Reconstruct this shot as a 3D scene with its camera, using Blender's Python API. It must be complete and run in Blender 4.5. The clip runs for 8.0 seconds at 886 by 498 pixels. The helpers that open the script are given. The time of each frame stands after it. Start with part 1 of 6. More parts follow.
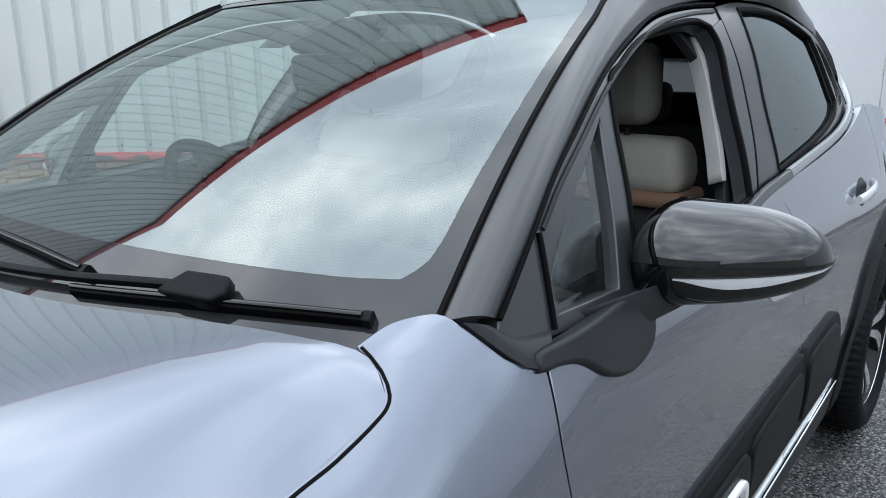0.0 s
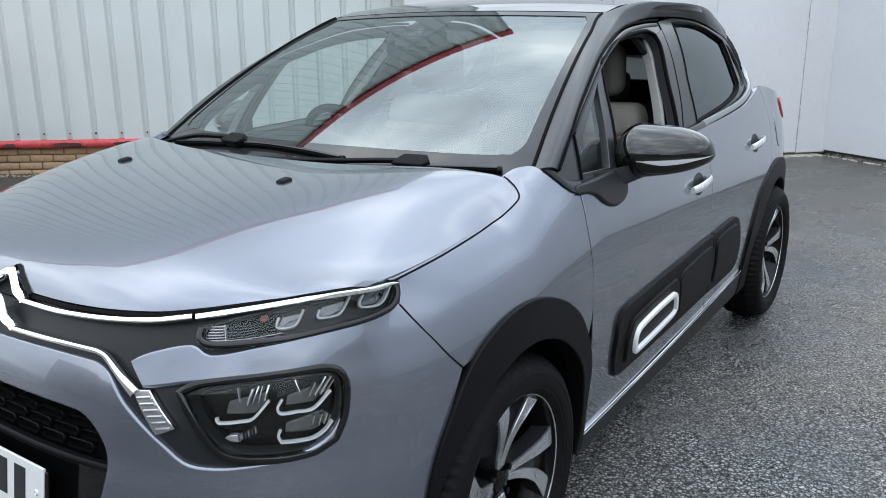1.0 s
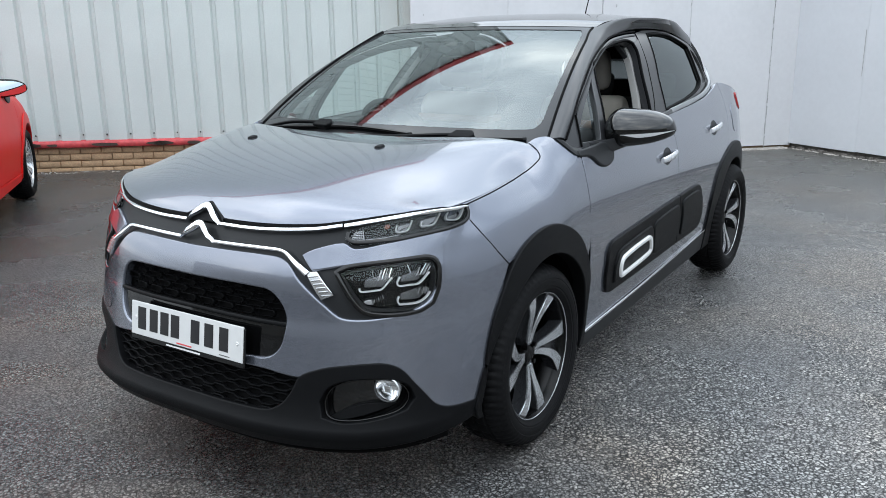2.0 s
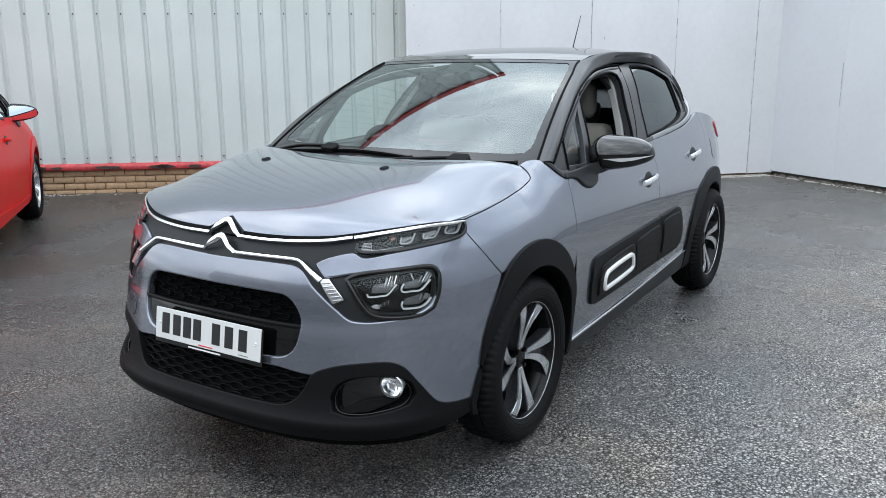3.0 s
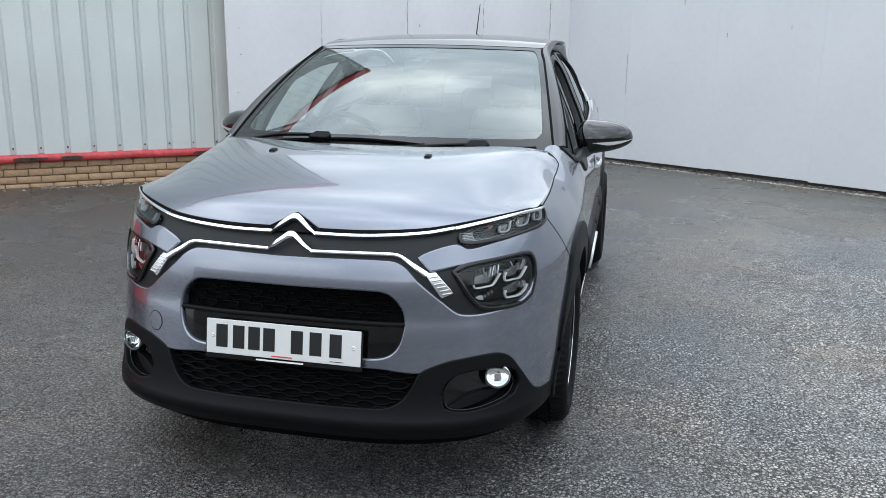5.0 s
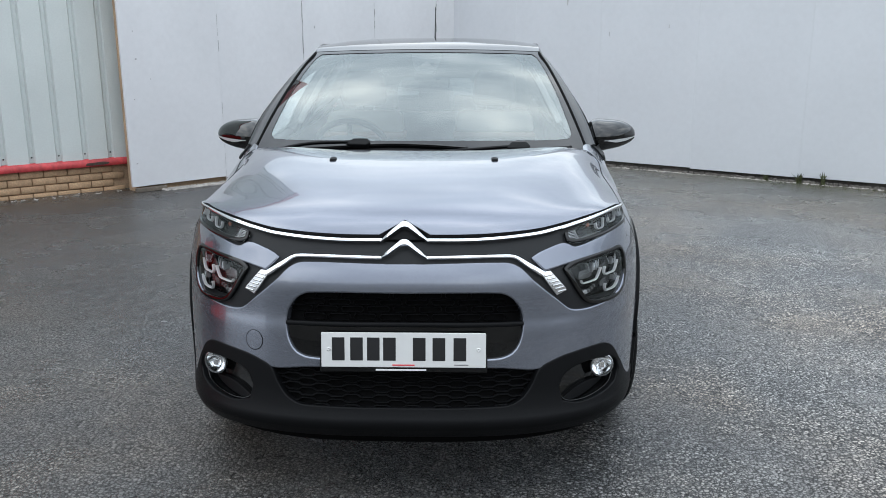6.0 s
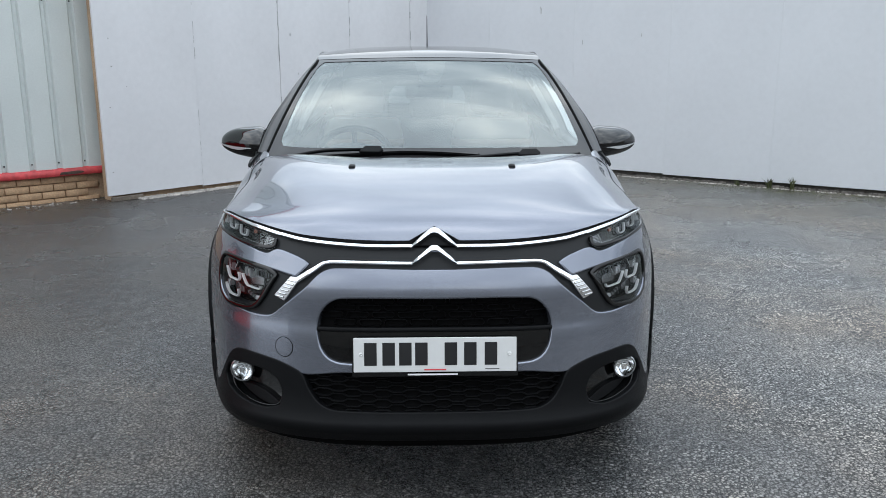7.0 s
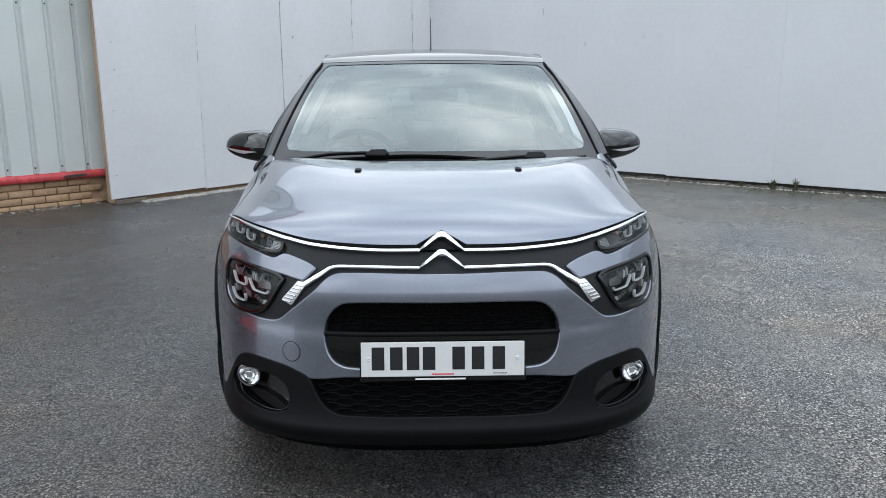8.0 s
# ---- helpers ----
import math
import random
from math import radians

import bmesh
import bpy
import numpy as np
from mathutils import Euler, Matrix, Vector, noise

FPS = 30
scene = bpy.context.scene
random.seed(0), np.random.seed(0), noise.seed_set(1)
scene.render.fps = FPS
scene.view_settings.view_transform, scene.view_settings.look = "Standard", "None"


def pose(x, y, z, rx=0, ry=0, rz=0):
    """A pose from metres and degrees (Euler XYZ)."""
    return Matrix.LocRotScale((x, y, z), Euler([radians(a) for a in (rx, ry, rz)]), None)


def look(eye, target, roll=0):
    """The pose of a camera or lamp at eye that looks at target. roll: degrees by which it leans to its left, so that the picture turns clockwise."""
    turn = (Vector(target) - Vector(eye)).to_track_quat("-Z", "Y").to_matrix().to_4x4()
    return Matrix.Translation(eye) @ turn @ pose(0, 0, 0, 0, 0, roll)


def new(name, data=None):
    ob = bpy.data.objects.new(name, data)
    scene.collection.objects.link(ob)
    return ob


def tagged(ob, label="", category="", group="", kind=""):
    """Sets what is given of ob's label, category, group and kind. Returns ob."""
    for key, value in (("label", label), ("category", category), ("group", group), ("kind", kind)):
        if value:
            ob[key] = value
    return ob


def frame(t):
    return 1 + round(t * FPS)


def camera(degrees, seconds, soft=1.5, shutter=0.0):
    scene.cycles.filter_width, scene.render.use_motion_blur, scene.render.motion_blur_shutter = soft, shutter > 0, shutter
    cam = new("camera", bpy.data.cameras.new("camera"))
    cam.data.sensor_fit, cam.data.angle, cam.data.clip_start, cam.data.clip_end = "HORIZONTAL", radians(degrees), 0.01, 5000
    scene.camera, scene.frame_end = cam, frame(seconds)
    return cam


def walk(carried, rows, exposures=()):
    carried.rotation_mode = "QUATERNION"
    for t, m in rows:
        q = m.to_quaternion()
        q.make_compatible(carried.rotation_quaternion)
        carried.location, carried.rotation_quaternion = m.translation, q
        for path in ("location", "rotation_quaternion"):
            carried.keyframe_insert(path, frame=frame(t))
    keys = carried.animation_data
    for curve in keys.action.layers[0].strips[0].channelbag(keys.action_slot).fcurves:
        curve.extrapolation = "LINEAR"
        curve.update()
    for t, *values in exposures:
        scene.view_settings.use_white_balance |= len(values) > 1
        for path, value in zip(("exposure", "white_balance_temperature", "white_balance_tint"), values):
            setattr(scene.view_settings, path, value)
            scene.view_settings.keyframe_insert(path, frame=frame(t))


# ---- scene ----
cam = camera(57.1, 8.0, 0.9)
PATH = [
    (0, (1.26, 0.405, 1.351), (0.103, 1.952, 0.835), -0.7),
    (0.5, (1.464, -0.143, 1.366), (0.353, 1.439, 0.854), -0.6),
    (1, (1.664, -0.715, 1.371), (0.596, 0.894, 0.854), -0.4),
    (1.5, (1.885, -1.171, 1.388), (0.824, 0.445, 0.873), -1.0),
    (1.7, (1.929, -1.36, 1.392), (0.877, 0.261, 0.876), -1.0),
    (3, (2.105, -1.82, 1.411), (1.075, -0.163, 0.969), -0.4),
    (3.5, (2.086, -1.843, 1.416), (1.068, -0.178, 0.981), -0.5),
    (4, (1.879, -1.967, 1.4), (0.977, -0.233, 0.976), 0.1),
    (4.2, (1.709, -2.02, 1.397), (0.895, -0.243, 0.97), 0.8),
    (5.3, (0.731, -2.325, 1.421), (0.458, -0.402, 0.942), 0.4),
    (5.5, (0.537, -2.382, 1.437), (0.357, -0.447, 0.961), 0.4),
    (6, (0.153, -2.399, 1.434), (0.131, -0.456, 0.959), -0.1),
    (6.5, (-0.051, -2.412, 1.439), (0.005, -0.466, 0.982), 0.2),
    (7, (-0.073, -2.431, 1.437), (0.005, -0.485, 0.979), -0.0),
    (7.5, (-0.083, -2.429, 1.441), (-0.009, -0.484, 0.981), -0.0),
    (8, (-0.091, -2.423, 1.445), (-0.017, -0.477, 0.99), -0.2),
]
walk(cam, [(t, look(eye, target, roll)) for t, eye, target, roll in PATH],
     exposures=[(0, 0.33, 6350, 10), (0.5, 0.20, 6350, 10), (1.5, 0.33, 6430, 10), (3.5, 0.31, 6500, 10), (5.5, 0.13, 6470, 10), (6.5, 0.05, 6470, 10), (8, 0.03, 6470, 10)])

# ---- sky and light: a bright, cloudy day ----
SUN_ELEVATION, SUN_AZIMUTH = 52.0, 200.0
world = bpy.data.worlds.new("sky")
scene.world = world
world.use_nodes = True
wn, wl = world.node_tree.nodes, world.node_tree.links
wn.clear()
sky = wn.new("ShaderNodeTexSky")
sky.sky_type, sky.sun_disc = "NISHITA", False
sky.sun_elevation, sky.sun_rotation = radians(SUN_ELEVATION), radians(SUN_AZIMUTH)
sky_light = wn.new("ShaderNodeBackground")
sky_light.inputs["Strength"].default_value = 0.10
wl.new(sky.outputs["Color"], sky_light.inputs["Color"])
coords = wn.new("ShaderNodeTexCoord")
stretch = wn.new("ShaderNodeMapping")
stretch.inputs["Scale"].default_value = (1.0, 1.0, 2.2)
wl.new(coords.outputs["Generated"], stretch.inputs["Vector"])
puffs = wn.new("ShaderNodeTexNoise")
puffs.inputs["Scale"].default_value, puffs.inputs["Detail"].default_value, puffs.inputs["Roughness"].default_value = 2.4, 4.5, 0.50
wl.new(stretch.outputs["Vector"], puffs.inputs["Vector"])
shades = wn.new("ShaderNodeValToRGB")
for place, colour in ((0.34, (0.42, 0.48, 0.55)), (0.48, (0.60, 0.68, 0.76)), (0.58, (0.79, 0.87, 0.94)), (0.69, (1.14, 1.19, 1.21))):
    stop = shades.color_ramp.elements.new(place)
    stop.color = (*colour, 1)
shades.color_ramp.elements.remove(shades.color_ramp.elements[0])
shades.color_ramp.elements.remove(shades.color_ramp.elements[-1])
wl.new(puffs.outputs["Fac"], shades.inputs["Fac"])
cloud_light = wn.new("ShaderNodeBackground")
cloud_light.inputs["Strength"].default_value = 3.3
# an overcast sky is about three times as bright overhead as at the horizon
up_part = wn.new("ShaderNodeSeparateXYZ")
wl.new(coords.outputs["Generated"], up_part.inputs[0])
overcast = wn.new("ShaderNodeMapRange")
overcast.inputs["To Min"].default_value, overcast.inputs["To Max"].default_value = 0.42, 0.98
wl.new(up_part.outputs["Z"], overcast.inputs["Value"])
dome = wn.new("ShaderNodeVectorMath")
dome.operation = "MULTIPLY"
wl.new(shades.outputs["Color"], dome.inputs[0])
wl.new(overcast.outputs[0], dome.inputs[1])
wl.new(dome.outputs[0], cloud_light.inputs["Color"])
blend = wn.new("ShaderNodeMixShader")
blend.inputs["Fac"].default_value = 0.9
wl.new(sky_light.outputs[0], blend.inputs[1])
wl.new(cloud_light.outputs[0], blend.inputs[2])
sky_out = wn.new("ShaderNodeOutputWorld")
wl.new(blend.outputs[0], sky_out.inputs["Surface"])

sun = new("sun", bpy.data.lights.new("sun", "SUN"))
sun.data.energy, sun.data.angle, sun.data.color = 0.6, radians(140), (1.0, 0.97, 0.93)
sa, se = radians(SUN_AZIMUTH), radians(SUN_ELEVATION)
sun.matrix_world = look((0, 0, 30), (-math.sin(sa) * math.cos(se), -math.cos(sa) * math.cos(se), 30 - math.sin(se)))
EXPOSURE = 0.0
scene.view_settings.exposure = EXPOSURE


# ---- materials ----
def material(name, colour, rough=0.5, metal=0.0, coat=0.0, grain=0.0, grain_scale=40.0, stain=0.0, stain_scale=1.5,
             bump=0.0, bump_scale=200.0, rough_var=0.1, spec=0.5, random_piece=0.0):
    """A surface with fine grain, broad stains, relief and uneven gloss."""
    m = bpy.data.materials.new(name)
    m.use_nodes = True
    n, l = m.node_tree.nodes, m.node_tree.links
    b = n["Principled BSDF"]
    b.inputs["Roughness"].default_value, b.inputs["Metallic"].default_value = rough, metal
    b.inputs["Coat Weight"].default_value, b.inputs["Coat Roughness"].default_value = coat, 0.03
    b.inputs["Specular IOR Level"].default_value = spec
    b.inputs["Base Color"].default_value = (*colour, 1)
    tc = n.new("ShaderNodeTexCoord")
    last = None
    for amount, size, seed in ((grain, grain_scale, 0.0), (stain, stain_scale, 7.0)):
        if not amount:
            continue
        t = n.new("ShaderNodeTexNoise")
        t.noise_dimensions = "4D"
        t.inputs["W"].default_value, t.inputs["Scale"].default_value, t.inputs["Detail"].default_value = seed, size, 5.0
        l.new(tc.outputs["Object"], t.inputs["Vector"])
        r = n.new("ShaderNodeMapRange")
        r.inputs["From Min"].default_value, r.inputs["From Max"].default_value = 0.3, 0.7
        r.inputs["To Min"].default_value, r.inputs["To Max"].default_value = 1 - amount, 1 + amount
        l.new(t.outputs["Fac"], r.inputs["Value"])
        mix = n.new("ShaderNodeVectorMath")
        mix.operation = "MULTIPLY"
        if last is None:
            mix.inputs[0].default_value = colour
        else:
            l.new(last, mix.inputs[0])
        l.new(r.outputs[0], mix.inputs[1])
        last = mix.outputs[0]
    if random_piece:
        oi = n.new("ShaderNodeObjectInfo")
        r = n.new("ShaderNodeMapRange")
        r.inputs["To Min"].default_value, r.inputs["To Max"].default_value = 1 - random_piece, 1 + random_piece
        l.new(oi.outputs["Random"], r.inputs["Value"])
        mix = n.new("ShaderNodeVectorMath")
        mix.operation = "MULTIPLY"
        if last is None:
            mix.inputs[0].default_value = colour
        else:
            l.new(last, mix.inputs[0])
        l.new(r.outputs[0], mix.inputs[1])
        last = mix.outputs[0]
    if last is not None:
        l.new(last, b.inputs["Base Color"])
    if rough_var:
        t = n.new("ShaderNodeTexNoise")
        t.inputs["Scale"].default_value, t.inputs["Detail"].default_value = 6.0, 4.0
        l.new(tc.outputs["Object"], t.inputs["Vector"])
        r = n.new("ShaderNodeMapRange")
        r.inputs["To Min"].default_value, r.inputs["To Max"].default_value = rough * (1 - rough_var), min(1, rough * (1 + rough_var))
        l.new(t.outputs["Fac"], r.inputs["Value"])
        l.new(r.outputs[0], b.inputs["Roughness"])
    if bump:
        t = n.new("ShaderNodeTexNoise")
        t.inputs["Scale"].default_value, t.inputs["Detail"].default_value = bump_scale, 3.0
        l.new(tc.outputs["Object"], t.inputs["Vector"])
        bp = n.new("ShaderNodeBump")
        bp.inputs["Strength"].default_value, bp.inputs["Distance"].default_value = bump, 0.002
        l.new(t.outputs["Fac"], bp.inputs["Height"])
        l.new(bp.outputs[0], b.inputs["Normal"])
    return m


def glass(name, tint, rough=0.0, clear=0.85, skin_ior=1.6):
    """A pane: mostly see-through with a mirror-like skin."""
    m = bpy.data.materials.new(name)
    m.use_nodes = True
    n, l = m.node_tree.nodes, m.node_tree.links
    n.remove(n["Principled BSDF"])
    out = n["Material Output"]
    see = n.new("ShaderNodeBsdfTransparent")
    see.inputs["Color"].default_value = (*[c * clear for c in tint], 1)
    skin = n.new("ShaderNodeBsdfGlossy")
    skin.inputs["Roughness"].default_value = rough
    skin.inputs["Color"].default_value = (0.93, 1.0, 1.0, 1)
    fr = n.new("ShaderNodeFresnel")
    fr.inputs["IOR"].default_value = skin_ior
    mix = n.new("ShaderNodeMixShader")
    l.new(fr.outputs[0], mix.inputs["Fac"])
    l.new(see.outputs[0], mix.inputs[1])
    l.new(skin.outputs[0], mix.inputs[2])
    l.new(mix.outputs[0], out.inputs["Surface"])
    return m


PAINT = material("steel_grey_metallic_paint", (0.182, 0.196, 0.236), 0.25, 0.78, 1.0, grain=0.05, grain_scale=900, stain=0.03, stain_scale=3, rough_var=0.06)
PAINT.node_tree.nodes["Principled BSDF"].inputs["Coat Roughness"].default_value = 0.02
PAINT.node_tree.nodes["Principled BSDF"].inputs["Coat IOR"].default_value = 1.5
RED_PAINT = material("red_car_paint", (0.74, 0.010, 0.009), 0.4, 0.0, 0.06, spec=0.2, grain=0.03, grain_scale=600, stain=0.04, rough_var=0.06)
ROOF_BLACK = material("gloss_black_paint", (0.008, 0.008, 0.009), 0.06, 0.0, 0.3, stain=0.1, rough_var=0.2)
GLOSS_BLACK = material("gloss_black_plastic", (0.0025, 0.0025, 0.0027), 0.06, 0.0, 0.0, stain=0.1, rough_var=0.0)
CAP_BLACK = material("gloss_black_lacquer", (0.003, 0.003, 0.0032), 0.05, 0.0, 0.5, stain=0.1, rough_var=0.0)
CAP_BLACK.node_tree.nodes["Principled BSDF"].inputs["IOR"].default_value = 1.5
CAP_BLACK.node_tree.nodes["Principled BSDF"].inputs["Coat IOR"].default_value = 1.5
SATIN = material("satin_dark_film", (0.023, 0.0238, 0.026), 0.36, 0.0, 0.3, grain=0.08, grain_scale=300, stain=0.06)
FRAME_BLACK = material("black_frame_film", (0.009, 0.0092, 0.0098), 0.30, 0.0, 0.15, stain=0.08)
PLASTIC = material("grained_black_plastic", (0.0048, 0.0050, 0.0056), 0.43, spec=0.10, grain=0.12, grain_scale=400, stain=0.12, stain_scale=5, bump=0.25, bump_scale=900)
BAND = material("dark_grey_plastic", (0.016, 0.0168, 0.018), 0.42, spec=0.22, grain=0.1, grain_scale=300, stain=0.08, stain_scale=6)
RUBBER = material("black_rubber", (0.0022, 0.0022, 0.0024), 0.6, spec=0.06, grain=0.15, grain_scale=120, stain=0.15, stain_scale=6, bump=0.2, bump_scale=400)
TYRE = material("tyre_rubber", (0.0065, 0.0065, 0.007), 0.55, spec=0.09, grain=0.2, grain_scale=90, stain=0.25, stain_scale=8, bump=0.3, bump_scale=300)
CHROME = material("bright_chrome", (0.88, 0.89, 0.90), 0.10, 1.0, stain=0.03, rough_var=0.3)
ALLOY = material("machined_alloy", (0.62, 0.63, 0.65), 0.24, 0.85, 0.2, grain=0.06, grain_scale=300, stain=0.05, stain_scale=10)
ALLOY_BLACK = material("black_alloy_paint", (0.003, 0.003, 0.0032), 0.25, 0.0, 0.0, spec=0.2, stain=0.15, stain_scale=9)
ALLOY_SIDE = material("dark_alloy_paint", (0.030, 0.031, 0.034), 0.24, 0.35, 0.5, stain=0.1, stain_scale=9)
SILVER = material("satin_silver", (0.70, 0.71, 0.73), 0.28, 0.45, 0.5, stain=0.04)
WHITE_TRIM = material("white_trim", (0.80, 0.80, 0.79), 0.3, 0.0, 0.4, stain=0.04)
LAMP_BLACK = material("lamp_bowl", (0.003, 0.003, 0.0032), 0.25, spec=0.2, stain=0.2, stain_scale=20)
LAMP_DIM = material("smoked_reflector", (0.16, 0.165, 0.17), 0.2, 0.6, stain=0.2, stain_scale=60)
LAMP_WHITE = material("light_guide", (0.86, 0.87, 0.88), 0.3, 0.0, 0.3, stain=0.05, stain_scale=30)
LAMP_GUIDE = material("pale_light_guide", (0.50, 0.51, 0.52), 0.3, 0.0, 0.3, stain=0.05, stain_scale=30)
AMBER = material("amber_plastic", (0.20, 0.07, 0.045), 0.2, stain=0.1, stain_scale=30)
LAMP_GREY = material("lamp_reflector", (0.62, 0.63, 0.645), 0.16, 0.7, stain=0.15, stain_scale=40)
RED_LENS = material("red_lamp_lens", (0.45, 0.02, 0.02), 0.12, 0.0, 0.8, stain=0.1)
PLATE_WHITE = material("plate_white", (0.62, 0.62, 0.61), 0.35, grain=0.02, stain=0.03, stain_scale=6)
PLATE_INK = material("plate_ink", (0.012, 0.012, 0.013), 0.4, stain=0.1, stain_scale=20)
INK_WHITE = material("pale_print", (0.7, 0.7, 0.7), 0.5, stain=0.05)
INK_RED = material("red_print", (0.6, 0.05, 0.06), 0.5, stain=0.05)
CABIN = material("dark_cabin_plastic", (0.012, 0.0125, 0.0135), 0.6, spec=0.2, grain=0.08, grain_scale=120, stain=0.1)
CLOTH = material("dark_seat_cloth", (0.018, 0.0185, 0.02), 0.9, grain=0.2, grain_scale=500, stain=0.1, bump=0.4, bump_scale=700)
CREAM = material("cream_seat_cloth", (0.42, 0.39, 0.34), 0.85, grain=0.1, grain_scale=400, stain=0.06, bump=0.3, bump_scale=600)
TAN = material("tan_seat_trim", (0.26, 0.15, 0.09), 0.7, grain=0.1, grain_scale=300, stain=0.08)
HEADLINING = material("pale_headlining", (0.45, 0.45, 0.44), 0.9, grain=0.05, stain=0.04)
MIRROR_GLASS = material("mirror_glass", (0.75, 0.78, 0.80), 0.03, 1.0, stain=0.03)
CLEAR = glass("clear_glass", (0.92, 0.98, 0.96), clear=0.88, skin_ior=2.0)
LENS = glass("lamp_lens", (1, 1, 1), clear=0.95, skin_ior=1.33)
PRIVACY = glass("privacy_glass", (0.5, 0.55, 0.55), clear=0.28)
SCREEN_GLASS = glass("screen_glass", (0.90, 0.99, 0.97), clear=0.88, skin_ior=2.4)
FRIT = material("black_glass_print", (0.02, 0.02, 0.021), 0.02, spec=0.5, stain=0.05, rough_var=0.0)
FRIT.node_tree.nodes["Principled BSDF"].inputs["IOR"].default_value = 1.5
HEADREST = material("grey_beige_cloth", (0.15, 0.14, 0.125), 0.9, grain=0.12, grain_scale=400, stain=0.08, bump=0.3, bump_scale=600)
PILLAR_TRIM = material("pale_pillar_trim", (0.26, 0.255, 0.245), 0.8, grain=0.05, stain=0.05)
RIBBED = material("ribbed_clear_lens", (0.62, 0.625, 0.635), 0.2, 1.0, 0.0, stain=0.1, stain_scale=40)
BELT = material("satin_grey_moulding", (0.36, 0.37, 0.38), 0.3, 0.8, stain=0.06)
# ---- shape of the hatchback: nose at y = 0, middle at x = 0, road at z = 0 ----
def curve(xs, ys):
    """A smooth curve through the given stations."""
    xs, ys = list(xs), list(ys)
    n = len(xs)
    m = [0.0] * n
    for i in range(n):
        a, b = max(i - 1, 0), min(i + 1, n - 1)
        m[i] = (ys[b] - ys[a]) / (xs[b] - xs[a])
    for i in range(1, n - 1):
        if (ys[i] - ys[i - 1]) * (ys[i + 1] - ys[i]) <= 0:
            m[i] *= 0.35

    def f(x):
        if x <= xs[0]:
            return ys[0] + m[0] * (x - xs[0])
        if x >= xs[-1]:
            return ys[-1] + m[-1] * (x - xs[-1])
        i = 0
        while x > xs[i + 1]:
            i += 1
        h = xs[i + 1] - xs[i]
        t = (x - xs[i]) / h
        return ((2 * t ** 3 - 3 * t ** 2 + 1) * ys[i] + (t ** 3 - 2 * t ** 2 + t) * h * m[i]
                + (3 * t ** 2 - 2 * t ** 3) * ys[i + 1] + (t ** 3 - t ** 2) * h * m[i + 1])
    return f


def smooth(a, b, x):
    t = min(1.0, max(0.0, (x - a) / (b - a)))
    return t * t * (3 - 2 * t)


# plan of half the body; u runs in metres from the middle of the nose round the corner and back
PLAN = [(0, 0), (.2, .004), (.36, .022), (.50, .062), (.62, .125), (.71, .215), (.774, .33), (.819, .47), (.843, .64),
        (.855, .83), (.857, 1.1), (.852, 1.6), (.845, 2.2), (.838, 2.8), (.828, 3.3), (.805, 3.6), (.735, 3.83), (.53, 3.94), (0, 3.985)]
PLAN_U = [0.0]
for (ax, ay), (bx, by) in zip(PLAN, PLAN[1:]):
    PLAN_U.append(PLAN_U[-1] + math.hypot(bx - ax, by - ay))
plan_x, plan_y = curve(PLAN_U, [p[0] for p in PLAN]), curve(PLAN_U, [p[1] for p in PLAN])
nose = curve((.15, .225, .245, .262, .272, .31, .36, .42, .50, .56, .61, .66, .70, .74, .78, .81, .84, .90),
             (.045, .004, -.010, -.022, -.023, -.004, .012, .022, .034, .044, .056, .060, .066, .078, .098, .112, .130, .172))
flank = curve((.12, .20, .28, .36, .43, .52, .60, .70, .80, .90, .97, 1.04, 1.13, 1.2),
              (.075, .050, .034, .026, .018, .004, .000, .001, .008, .024, .044, .066, .094, .12))
tail = curve((.2, .35, .5, .7, .9, 1.1, 1.2), (-.03, 0, 0, -.03, -.06, -.11, -.15))
# the line where bonnet and wing meet, by its y
edge_x = curve((.38, .47, .65, .74, .84, .92, .95, .97, .985, .995, 1.002, 1.007, 1.010, 1.05, 1.115, 1.15), (.736, .742, .745, .743, .741, .742, .744, .744, .743, .739, .730, .714, .688, .693, .700, .704))
# the rounded top of the wing beside it
wing_x = curve((.38, .47, .65, .84, .92, 1.0, 1.10, 1.22), (.736, .742, .745, .741, .741, .735, .718, .712))
wing_low = curve((.38, .47, .65, .84, 1.0, 1.10, 1.22), (.895, .906, .923, .945, .966, .982, .990))


def wing_z(y):
    return wing_low(y) + .050 * smooth(.86, 1.10, y)


def shoulder(y):
    return smooth(.40, .50, y) * (1 - smooth(1.04, 1.30, y))


def lean_y(u, z):
    return plan_y(u) + nose(z) * (1 - smooth(.25, 1.05, plan_y(u)))


def crest(u):
    """The highest w of the wing at u."""
    return wing_z(lean_y(u, .90))


